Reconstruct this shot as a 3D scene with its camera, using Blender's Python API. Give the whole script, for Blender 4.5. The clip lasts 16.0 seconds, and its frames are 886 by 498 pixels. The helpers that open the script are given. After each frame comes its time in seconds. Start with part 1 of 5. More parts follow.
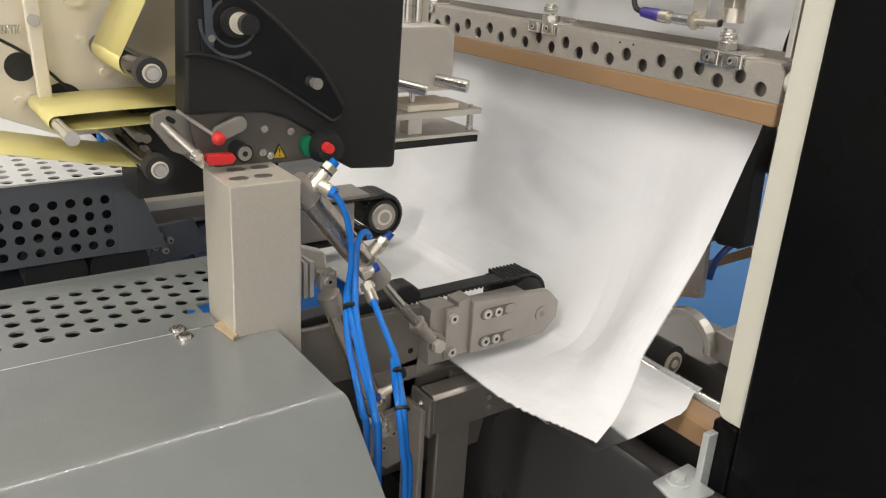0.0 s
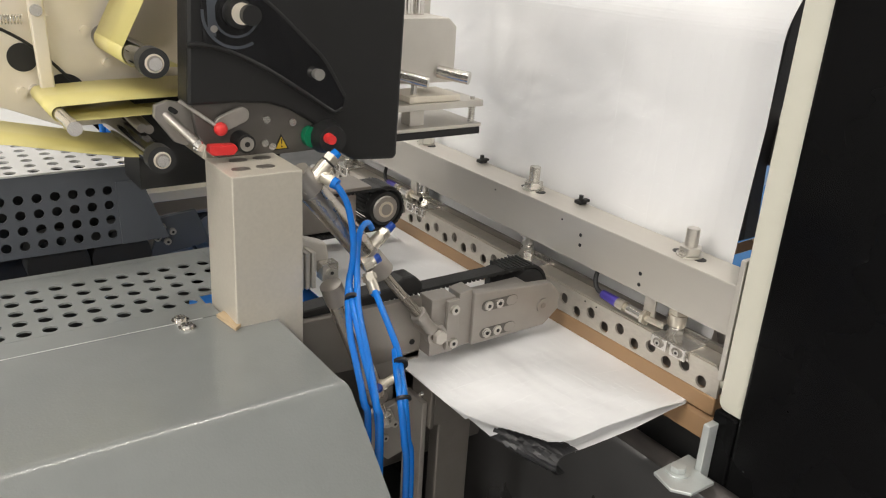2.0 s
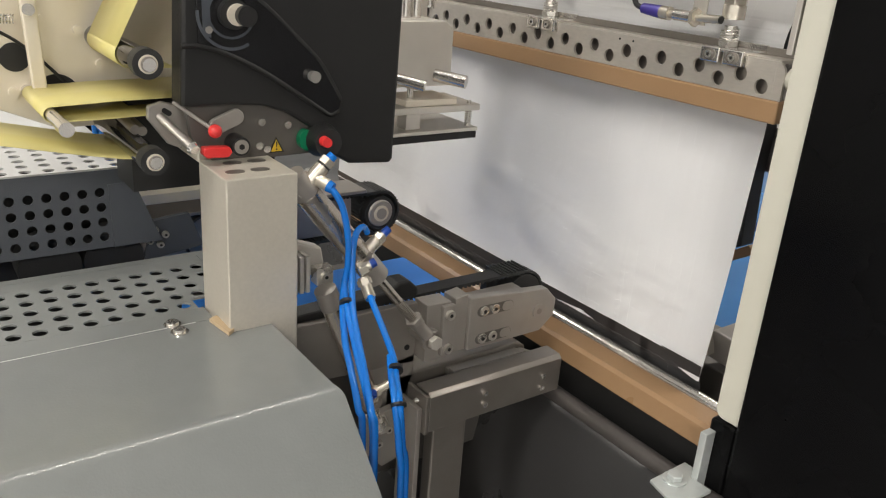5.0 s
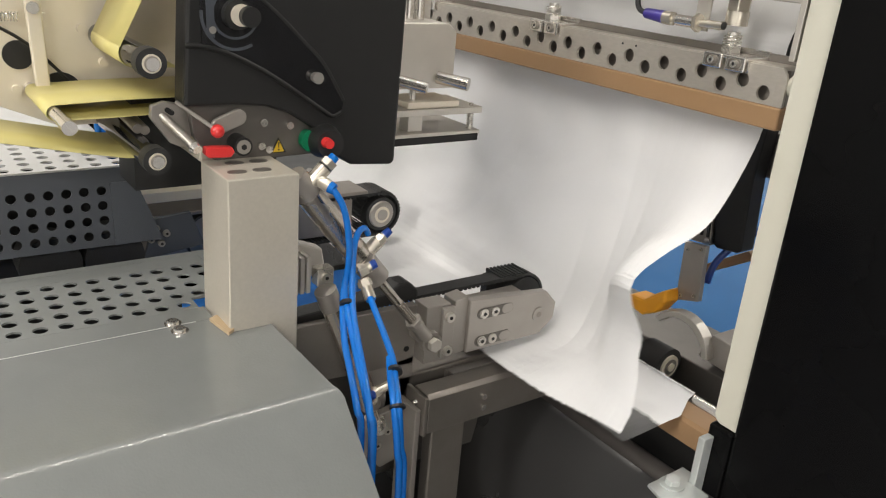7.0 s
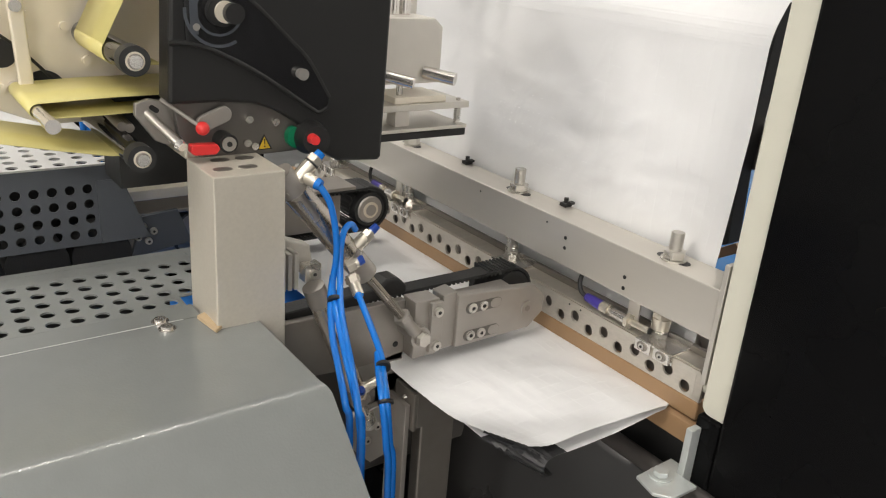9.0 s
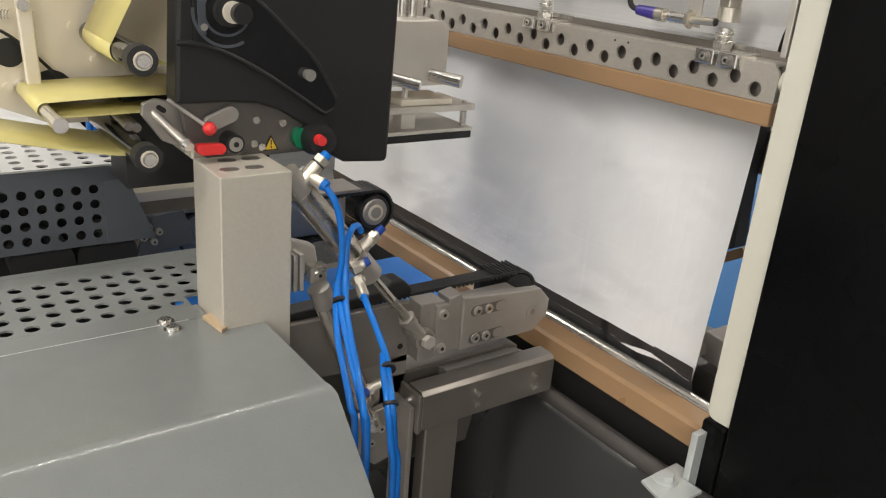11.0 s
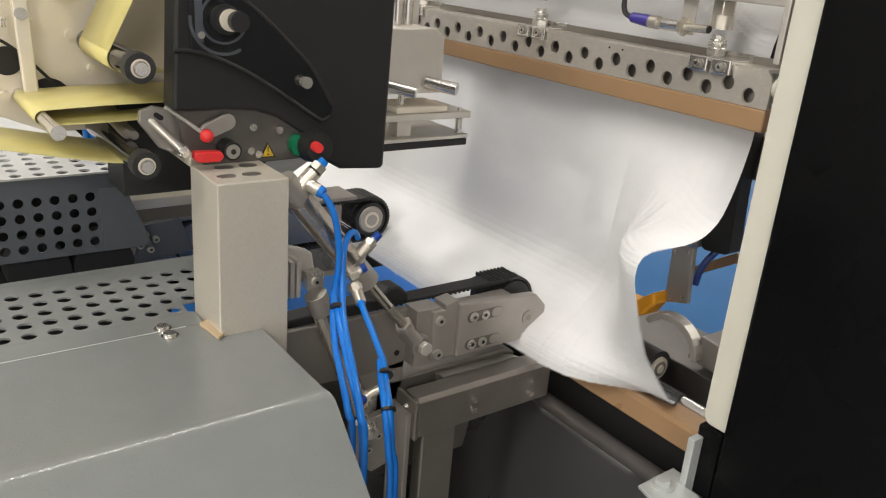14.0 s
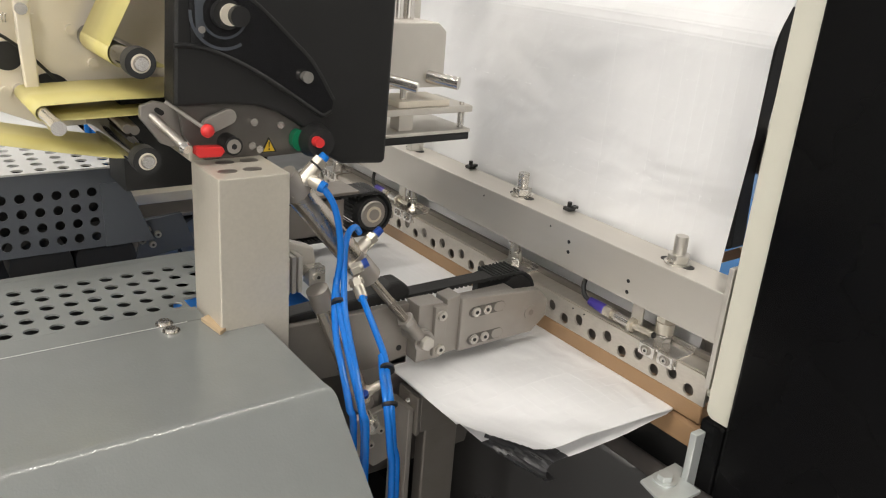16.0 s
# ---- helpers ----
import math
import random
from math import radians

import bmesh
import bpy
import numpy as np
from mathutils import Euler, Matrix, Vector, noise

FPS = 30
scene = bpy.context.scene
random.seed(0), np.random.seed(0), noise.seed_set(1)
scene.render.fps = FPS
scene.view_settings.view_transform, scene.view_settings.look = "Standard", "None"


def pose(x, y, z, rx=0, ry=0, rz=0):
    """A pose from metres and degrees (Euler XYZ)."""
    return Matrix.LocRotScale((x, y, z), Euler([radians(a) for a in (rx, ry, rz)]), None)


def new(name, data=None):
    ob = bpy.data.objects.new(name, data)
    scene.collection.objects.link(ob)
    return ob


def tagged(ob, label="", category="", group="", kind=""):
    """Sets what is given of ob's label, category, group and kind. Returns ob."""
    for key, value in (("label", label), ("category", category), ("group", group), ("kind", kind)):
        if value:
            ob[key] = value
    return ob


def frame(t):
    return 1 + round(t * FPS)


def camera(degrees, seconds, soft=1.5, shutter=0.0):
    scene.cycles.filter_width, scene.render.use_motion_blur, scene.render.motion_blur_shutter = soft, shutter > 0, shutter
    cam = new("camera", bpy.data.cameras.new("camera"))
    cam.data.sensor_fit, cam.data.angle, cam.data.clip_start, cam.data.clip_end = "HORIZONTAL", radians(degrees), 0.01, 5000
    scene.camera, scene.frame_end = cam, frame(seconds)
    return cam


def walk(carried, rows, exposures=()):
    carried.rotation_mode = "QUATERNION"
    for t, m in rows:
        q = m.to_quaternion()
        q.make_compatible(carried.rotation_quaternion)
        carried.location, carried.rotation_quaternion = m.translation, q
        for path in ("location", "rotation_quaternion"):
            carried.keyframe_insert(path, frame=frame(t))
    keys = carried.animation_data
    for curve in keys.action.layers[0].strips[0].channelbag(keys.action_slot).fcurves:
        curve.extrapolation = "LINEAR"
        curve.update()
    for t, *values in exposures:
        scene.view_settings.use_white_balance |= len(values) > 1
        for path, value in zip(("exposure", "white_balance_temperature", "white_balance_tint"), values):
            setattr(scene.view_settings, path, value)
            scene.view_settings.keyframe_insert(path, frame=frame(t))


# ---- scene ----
cam = camera(57.6, 16.0, soft=1.15, shutter=0.5)

# the place: a film bagging machine with a label applicator. X: across the seal towards the film, Y: along the seal, Z: up
ROWS = [
    (0, pose(0.0000, 0.0000, 1.5000, 69.10, -3.40, -34.70)),
    (0.5, pose(-0.0046, 0.0015, 1.4994, 69.35, -3.71, -34.66)),
    (1, pose(-0.0052, 0.0013, 1.4968, 69.28, -3.84, -34.44)),
    (1.5, pose(-0.0012, -0.0028, 1.4966, 68.87, -3.55, -34.52)),
    (2, pose(-0.0015, -0.0022, 1.4981, 68.66, -3.45, -34.57)),
    (2.5, pose(-0.0042, -0.0033, 1.5011, 68.88, -3.87, -34.37)),
    (3, pose(-0.0056, -0.0018, 1.4965, 69.12, -3.79, -34.29)),
    (3.5, pose(0.0027, -0.0027, 1.4986, 68.70, -3.45, -34.31)),
    (4, pose(0.0028, 0.0018, 1.4981, 68.76, -3.49, -34.53)),
    (6.5, pose(-0.0025, 0.0055, 1.4935, 69.17, -4.48, -34.90)),
    (7, pose(0.0002, 0.0046, 1.4972, 69.04, -4.55, -34.60)),
    (7.5, pose(0.0052, 0.0043, 1.4940, 68.80, -4.24, -34.92)),
    (8, pose(0.0064, -0.0003, 1.4973, 68.55, -4.01, -35.08)),
    (8.5, pose(0.0063, 0.0001, 1.4971, 68.44, -4.01, -35.14)),
    (9, pose(0.0030, 0.0016, 1.4990, 68.67, -4.25, -35.35)),
    (11.5, pose(0.0002, 0.0031, 1.4953, 69.22, -4.53, -34.94)),
    (12, pose(-0.0009, 0.0006, 1.4974, 69.55, -4.54, -34.93)),
    (12.5, pose(0.0040, -0.0009, 1.4965, 69.43, -4.24, -35.39)),
    (13, pose(0.0025, -0.0022, 1.4977, 69.18, -4.20, -35.32)),
    (13.5, pose(0.0014, -0.0028, 1.4975, 69.28, -4.17, -35.49)),
    (14, pose(-0.0019, 0.0010, 1.4946, 69.63, -4.41, -35.43)),
    (14.5, pose(-0.0045, 0.0031, 1.4940, 69.80, -4.73, -35.02)),
    (15, pose(-0.0020, 0.0066, 1.4904, 69.45, -4.53, -35.13)),
    (15.5, pose(0.0017, 0.0033, 1.4930, 69.25, -4.23, -35.24)),
    (16, pose(0.0007, 0.0012, 1.4951, 69.18, -4.27, -35.20)),
]
walk(cam, ROWS)
scene.view_settings.exposure = 0.05

# ---- light: a workshop with ceiling light panels ----
world = bpy.data.worlds.new("world")
scene.world = world
world.use_nodes = True
world.node_tree.nodes["Background"].inputs[0].default_value = (0.95, 0.97, 1.0, 1)
world.node_tree.nodes["Background"].inputs[1].default_value = 0.35


def ceiling_lamp(x, y, power, h, w=1.2, tone=(1.0, 0.945, 0.865)):
    d = bpy.data.lights.new("ceiling_panel_light", "AREA")
    d.shape, d.size, d.size_y, d.energy, d.color = "RECTANGLE", w, h, power, tone
    ob = new("ceiling_panel_light", d)
    ob.matrix_world = pose(x, y, 3.16)
    return ob


LAMPS = [(0.55, 0.74, 6.5, 0.035), (-1.3, 0.1, 24, 0.6), (2.4, -0.5, 40, 0.6), (2.4, 2.2, 30, 0.6), (0.3, 2.7, 32, 0.6), (-3.0, 0.7, 62, 0.6), (-1.8, -3.0, 118, 0.6)]
for lx, ly, power, deep in LAMPS:
    ceiling_lamp(lx, ly, power, deep)


# ---- materials ----
def material(name, colour, rough=0.5, metal=0.0, vary=0.06, scale=40.0, bump=0.0, bscale=300.0, stretch=(1, 1, 1), coat=0.0, emit=None, smudge=0.08, spec=0.5):
    m = bpy.data.materials.new(name)
    m.use_nodes = True
    nt = m.node_tree
    b = nt.nodes["Principled BSDF"]
    b.inputs["Metallic"].default_value = metal
    b.inputs["Coat Weight"].default_value = coat
    b.inputs["Specular IOR Level"].default_value = spec
    tc = nt.nodes.new("ShaderNodeTexCoord")
    mp = nt.nodes.new("ShaderNodeMapping")
    mp.inputs["Scale"].default_value = stretch
    nt.links.new(tc.outputs["Object"], mp.inputs["Vector"])
    n1 = nt.nodes.new("ShaderNodeTexNoise")
    n1.inputs["Scale"].default_value, n1.inputs["Detail"].default_value = scale, 6
    nt.links.new(mp.outputs[0], n1.inputs["Vector"])
    n2 = nt.nodes.new("ShaderNodeTexNoise")
    n2.inputs["Scale"].default_value, n2.inputs["Detail"].default_value = 7.0, 4
    nt.links.new(tc.outputs["Object"], n2.inputs["Vector"])
    mix = nt.nodes.new("ShaderNodeMix")
    mix.data_type = "RGBA"
    lo = [max(0, c * (1 - vary)) for c in colour]
    hi = [min(1, c * (1 + vary)) for c in colour]
    mix.inputs[6].default_value, mix.inputs[7].default_value = (*lo, 1), (*hi, 1)
    nt.links.new(n1.outputs["Fac"], mix.inputs[0])
    nt.links.new(mix.outputs[2], b.inputs["Base Color"])
    r = nt.nodes.new("ShaderNodeMapRange")
    r.inputs[1].default_value, r.inputs[2].default_value = 0.3, 0.7
    r.inputs[3].default_value, r.inputs[4].default_value = max(0.02, rough - smudge), min(1, rough + smudge)
    nt.links.new(n2.outputs["Fac"], r.inputs[0])
    nt.links.new(r.outputs[0], b.inputs["Roughness"])
    if bump:
        n3 = nt.nodes.new("ShaderNodeTexNoise")
        n3.inputs["Scale"].default_value = bscale
        nt.links.new(mp.outputs[0], n3.inputs["Vector"])
        bp = nt.nodes.new("ShaderNodeBump")
        bp.inputs["Strength"].default_value, bp.inputs["Distance"].default_value = bump, 0.001
        nt.links.new(n3.outputs["Fac"], bp.inputs["Height"])
        nt.links.new(bp.outputs[0], b.inputs["Normal"])
    if emit:
        b.inputs["Emission Color"].default_value = (*emit[:3], 1)
        b.inputs["Emission Strength"].default_value = emit[3]
    return m


GREY = material("grey_powder_coat", (0.225, 0.236, 0.230), 0.14, bump=0.16, bscale=480, vary=0.06, smudge=0.04, spec=0.9)
WARM = material("champagne_metallic_paint", (0.56, 0.52, 0.445), 0.34, metal=0.25, bump=0.1, bscale=1500, scale=300, vary=0.08)
STEEL = material("brushed_stainless_steel", (0.58, 0.54, 0.48), 0.36, metal=0.62, bump=0.12, bscale=300, stretch=(0.1, 1, 3), vary=0.12, scale=120)
NICKEL = material("satin_nickel_plate", (0.73, 0.67, 0.56), 0.42, metal=0.4, bump=0.05, vary=0.06)
ARMS = material("bead_blasted_steel", (0.37, 0.345, 0.315), 0.40, metal=0.6, bump=0.12, bscale=900, vary=0.10)
DULL = material("dull_dark_steel", (0.29, 0.265, 0.24), 0.38, metal=0.75, bump=0.1, bscale=700, vary=0.12)
BARREL = material("ground_steel_tube", (0.50, 0.46, 0.41), 0.24, metal=0.92, vary=0.08, stretch=(1, 1, 6), bump=0.03, bscale=200)
PLATE = material("dark_face_plate_steel", (0.15, 0.139, 0.127), 0.40, metal=0.6, bump=0.1, bscale=700, vary=0.12)
MIDST = material("side_plate_steel", (0.31, 0.285, 0.26), 0.42, metal=0.65, bump=0.1, bscale=700, vary=0.12)
CHROME = material("polished_steel", (0.72, 0.69, 0.65), 0.20, metal=0.85, vary=0.05)
BOLT = material("zinc_bolt_steel", (0.60, 0.575, 0.53), 0.28, metal=0.75, vary=0.08)
ALU = material("natural_aluminium", (0.58, 0.55, 0.50), 0.42, metal=0.55, bump=0.06, bscale=500, stretch=(1, 0.1, 1), vary=0.06)
BLACKP = material("black_moulded_plastic", (0.017, 0.0168, 0.0168), 0.44, bump=0.12, bscale=2200, vary=0.15, spec=0.32)
GLOSSB = material("smoked_glossy_plastic", (0.012, 0.012, 0.013), 0.10, vary=0.2, coat=0.3)
RUBBER = material("black_rubber", (0.018, 0.018, 0.018), 0.6, bump=0.2, bscale=600, vary=0.2)
PANEL = material("black_guard_panel", (0.003, 0.003, 0.0033), 0.26, vary=0.3, scale=6, smudge=0.10, spec=0.13)
CREAM = material("cream_plastic_edge", (0.60, 0.585, 0.50), 0.45, vary=0.03)
BROWN = material("brown_heat_tape", (0.31, 0.19, 0.10), 0.34, bump=0.15, bscale=200, vary=0.10, scale=25)
YELLOW = material("yellow_label_liner", (0.60, 0.535, 0.215), 0.42, vary=0.05, bump=0.05, bscale=40)
BLUE = material("blue_polyurethane_hose", (0.006, 0.15, 0.56), 0.20, vary=0.08)
BLUEB = material("blue_conveyor_belt", (0.04, 0.25, 0.80), 0.5, vary=0.05, bump=0.1, bscale=1200)
BLUED = material("blue_release_ring", (0.01, 0.05, 0.28), 0.3, vary=0.1)
RED = material("red_plastic", (0.62, 0.03, 0.03), 0.32, vary=0.06)
GREEN = material("green_plastic", (0.0, 0.16, 0.07), 0.4, vary=0.06)
SIGN = material("warning_yellow_print", (0.55, 0.36, 0.02), 0.5, vary=0.03)
INK = material("plain_black", (0.01, 0.01, 0.01), 0.5, vary=0.05)
NAVY = material("dark_slate_powder_coat", (0.055, 0.062, 0.075), 0.42, bump=0.2, bscale=900, vary=0.06)
PALE = material("pale_grey_powder_coat", (0.55, 0.55, 0.54), 0.4, bump=0.15, bscale=900, vary=0.04)
ZINC = material("zinc_plated_steel", (0.60, 0.63, 0.62), 0.36, metal=0.45, vary=0.10, scale=60, bump=0.05)
BRASS = material("nickel_plated_brass", (0.66, 0.61, 0.52), 0.26, metal=0.7, vary=0.08)
BLUEF = material("glossy_blue_sheet", (0.035, 0.16, 0.40), 0.13, vary=0.2, scale=4, coat=0.6)
ORANGE = material("orange_suction_rubber", (0.75, 0.32, 0.01), 0.4, vary=0.08)
PURPLE = material("violet_cable_plug", (0.05, 0.035, 0.25), 0.4, vary=0.1)
WHITEW = material("white_wall_paint", (0.78, 0.79, 0.80), 0.7, vary=0.03, scale=3)
FLOORM = material("grey_concrete_floor", (0.17, 0.17, 0.17), 0.55, vary=0.25, scale=5, bump=0.2, bscale=60)


def film_material():
    """White film; its creases and dents lie in the film's own length and width, so that they travel with it."""
    m = material("white_poly_film", (0.79, 0.79, 0.795), 0.40, vary=0.02, scale=8)
    nt = m.node_tree
    b = nt.nodes["Principled BSDF"]
    uv = nt.nodes.new("ShaderNodeTexCoord")
    last = None
    for scale, stretch, strength in ((9.0, (1.0, 0.55, 1), 0.55), (22.0, (1, 1, 1), 0.14), (4.0, (1.0, 1.0, 1), 0.5)):
        mp = nt.nodes.new("ShaderNodeMapping")
        mp.inputs["Scale"].default_value = stretch
        mp.inputs["Rotation"].default_value = (0, 0, 0.5)
        nt.links.new(uv.outputs["UV"], mp.inputs["Vector"])
        n = nt.nodes.new("ShaderNodeTexNoise")
        n.inputs["Scale"].default_value, n.inputs["Detail"].default_value, n.inputs["Distortion"].default_value = scale, 2, 0.6
        nt.links.new(mp.outputs[0], n.inputs["Vector"])
        bp = nt.nodes.new("ShaderNodeBump")
        bp.inputs["Strength"].default_value, bp.inputs["Distance"].default_value = strength, 0.02 / scale * 9
        nt.links.new(n.outputs["Fac"], bp.inputs["Height"])
        if last:
            nt.links.new(last.outputs[0], bp.inputs["Normal"])
        last = bp
    nt.links.new(last.outputs[0], b.inputs["Normal"])
    return m


FILMW = film_material()
FILMB = material("black_film_inside", (0.035, 0.035, 0.037), 0.38, vary=0.2, scale=20)
TUBE = material("dark_roller_tube", (0.11, 0.10, 0.095), 0.35, metal=0.5, vary=0.15)
DARKFILM = material("dark_grey_film", (0.016, 0.015, 0.0145), 0.30, vary=0.2, scale=6, bump=0.3, bscale=10)
LIGHTP = material("light_panel_diffuser", (0.9, 0.9, 0.9), 0.5, emit=(1.0, 0.97, 0.92, 3.0))
TAN = material("tan_cardboard_wedge", (0.50, 0.38, 0.24), 0.8, vary=0.1)


# ---- mesh helpers ----
def thing(name, label, category, at=(0, 0, 0), group="", kind=""):
    ob = new(name)
    ob.empty_display_size = 0.02
    ob.location = at
    return tagged(ob, label, category, group, kind)


def part(name, bm, mat, parent, label="", smooth=False, bevel=0.0, weld=False):
    me = bpy.data.meshes.new(name)
    if weld:
        bmesh.ops.remove_doubles(bm, verts=bm.verts, dist=1e-6)
    bmesh.ops.recalc_face_normals(bm, faces=bm.faces)
    bm.to_mesh(me)
    bm.free()
    for mm in (mat if isinstance(mat, (list, tuple)) else [mat]):
        me.materials.append(mm)
    ob = new(name, me)
    if parent:
        ob.parent = parent
        base = parent
        off = Vector((0, 0, 0))
        while base:
            off += base.location
            base = base.parent
        me.transform(Matrix.Translation(-off))
    if smooth:
        for p in me.polygons:
            p.use_smooth = True
        mod = ob.modifiers.new("edges", "EDGE_SPLIT")
        mod.split_angle = radians(35)
    if bevel:
        mod = ob.modifiers.new("bevel", "BEVEL")
        mod.width, mod.segments, mod.limit_method, mod.angle_limit = bevel, 2, "ANGLE", radians(40)
    if label:
        ob["label"] = label
    return ob


def B():
    return bmesh.new()


def box(bm, x0, x1, y0, y1, z0, z1):
    m = Matrix.Translation(((x0 + x1) / 2, (y0 + y1) / 2, (z0 + z1) / 2)) @ Matrix.Diagonal((abs(x1 - x0), abs(y1 - y0), abs(z1 - z0), 1))
    bmesh.ops.create_cube(bm, size=1, matrix=m)
    return bm


def rod(bm, p, q, r, r2=None, seg=20):
    p, q = Vector(p), Vector(q)
    d = q - p
    m = Matrix.Translation((p + q) / 2) @ d.to_track_quat("Z", "Y").to_matrix().to_4x4()
    bmesh.ops.create_cone(bm, cap_ends=True, segments=seg, radius1=r, radius2=r if r2 is None else r2, depth=d.length, matrix=m)
    return bm


def prism(bm, pts, axis, a, b):
    """An outline of pairs, drawn out along an axis from a to b."""
    def at(u, v, w):
        return {"x": (w, u, v), "y": (u, w, v), "z": (u, v, w)}[axis]
    va = [bm.verts.new(at(u, v, a)) for u, v in pts]
    vb = [bm.verts.new(at(u, v, b)) for u, v in pts]
    bm.faces.new(va)
    bm.faces.new(list(reversed(vb)))
    n = len(pts)
    for i in range(n):
        j = (i + 1) % n
        bm.faces.new((va[i], vb[i], vb[j], va[j]))
    return bm


def stadium(cx, cy, w, r, n=8, turn=0.0):
    """A slot outline: total length w, end radius r."""
    h = w / 2 - r
    out = []
    for side, base in ((1, -90), (-1, 90)):
        for i in range(n + 1):
            a = radians(base + 180 * i / n)
            out.append((side * h + r * math.cos(a), r * math.sin(a)))
    c, s = math.cos(turn), math.sin(turn)
    return [(cx + c * u - s * v, cy + s * u + c * v) for u, v in out]


def sweep(bm, pts, r, seg=12, ends=True):
    """A round tube along a smooth line through pts."""
    P = [Vector(p) for p in pts]
    line = []
    for i in range(len(P) - 1):
        a, b, c, d = P[max(i - 1, 0)], P[i], P[i + 1], P[min(i + 2, len(P) - 1)]
        for k in range(8):
            t = k / 8
            line.append(0.5 * ((2 * b) + (c - a) * t + (2 * a - 5 * b + 4 * c - d) * t * t + (3 * b - a - 3 * c + d) * t ** 3))
    line.append(P[-1])
    rings, side = [], None
    for i, p in enumerate(line):
        d = (line[min(i + 1, len(line) - 1)] - line[max(i - 1, 0)]).normalized()
        if side is None:
            side = d.orthogonal().normalized()
        side = (side - d * side.dot(d)).normalized()
        up = d.cross(side)
        rings.append([bm.verts.new(p + r * (math.cos(2 * math.pi * k / seg) * side + math.sin(2 * math.pi * k / seg) * up)) for k in range(seg)])
    for a, b in zip(rings, rings[1:]):
        for k in range(seg):
            bm.faces.new((a[k], a[(k + 1) % seg], b[(k + 1) % seg], b[k]))
    if ends:
        bm.faces.new(list(reversed(rings[0])))
        bm.faces.new(rings[-1])
    return bm


def holed_cell(bm, o, u, v, w, h, cx, cy, r, n=16):
    """A flat cell at o, spanned by w along u and h along v, with a round hole round (cx, cy)."""
    o, u, v = Vector(o), Vector(u), Vector(v)
    outer, inner = [], []
    for k in range(n):
        a = 2 * math.pi * (k + 0.5) / n
        c, s = math.cos(a), math.sin(a)
        inner.append(bm.verts.new(o + u * (cx + r * c) + v * (cy + r * s)))
    corners = [(w, h), (0, h), (0, 0), (w, 0)]
    edge = []
    for k in range(n):
        a = 2 * math.pi * (k + 0.5) / n
        c, s = math.cos(a), math.sin(a)
        t = min((w - cx) / c if c > 1e-9 else 9e9, -cx / c if c < -1e-9 else 9e9, (h - cy) / s if s > 1e-9 else 9e9, -cy / s if s < -1e-9 else 9e9)
        edge.append((cx + t * c, cy + t * s))
    ev = [bm.verts.new(o + u * a + v * b) for a, b in edge]
    cv = [bm.verts.new(o + u * a + v * b) for a, b in corners]
    for k in range(n):
        j = (k + 1) % n
        (a0, b0), (a1, b1) = edge[k], edge[j]
        face = [ev[k], ev[j], inner[j], inner[k]]
        if abs(a0 - a1) > 1e-7 and abs(b0 - b1) > 1e-7:
            for q, (ca, cb) in enumerate(corners):
                if (abs(ca - a0) < 1e-7 or abs(cb - b0) < 1e-7) and (abs(ca - a1) < 1e-7 or abs(cb - b1) < 1e-7):
                    face = [ev[k], cv[q], ev[j], inner[j], inner[k]]
        bm.faces.new(face)
    for c in cv:
        if not c.link_faces:
            bm.verts.remove(c)


def thicken(ob, t, offset=-1):
    m = ob.modifiers.new("thickness", "SOLIDIFY")
    m.thickness, m.offset = t, offset
    return ob


def screw(parent, p, axis, r=0.006, h=0.005, mat=None, name="screw", socket=True):
    """A socket-head screw whose head stands out along axis."""
    p, axis = Vector(p), Vector(axis).normalized()
    bm = B()
    rod(bm, p, p + axis * h, r, r * 0.94, 16)
    ob = part(name, bm, mat or BOLT, parent, smooth=True)
    if socket:
        part("socket", rod(B(), p + axis * (h - 0.0005), p + axis * (h + 0.0004), r * 0.40, seg=6), INK, ob)
    return ob


def hexnut(bm, p, axis, r, h):
    return rod(bm, p, Vector(p) + Vector(axis) * h, r, seg=6)


def arc(cx, cz, r, a0, a1, n=8):
    return [(cx + r * math.cos(radians(a0 + (a1 - a0) * k / n)), cz + r * math.sin(radians(a0 + (a1 - a0) * k / n))) for k in range(n + 1)]


# ---- structure: the hall ----
def setting(name, bm, mat, label, category="structure"):
    return tagged(part(name, bm, mat, None), label, category, kind="structure")


setting("floor", box(B(), -4, 6, -4, 6, -0.1, 0), FLOORM, "grey concrete workshop floor under the machine", "floor")
setting("ceiling", box(B(), -4, 6, -4, 6, 3.2, 3.3), WHITEW, "white ceiling with light panels", "ceiling")
setting("wall_north", box(B(), -4, 6, 5.9, 6, 0, 3.2), WHITEW, "plain white workshop wall", "wall")
setting("wall_south", box(B(), -4, 6, -4, -3.9, 0, 3.2), WHITEW, "plain white workshop wall", "wall")
setting("wall_west", box(B(), -4, -3.9, -3.9, 5.9, 0, 3.2), WHITEW, "plain white workshop wall", "wall")
setting("wall_east", box(B(), 5.9, 6, -3.9, 5.9, 0, 3.2), WHITEW, "plain white workshop wall", "wall")
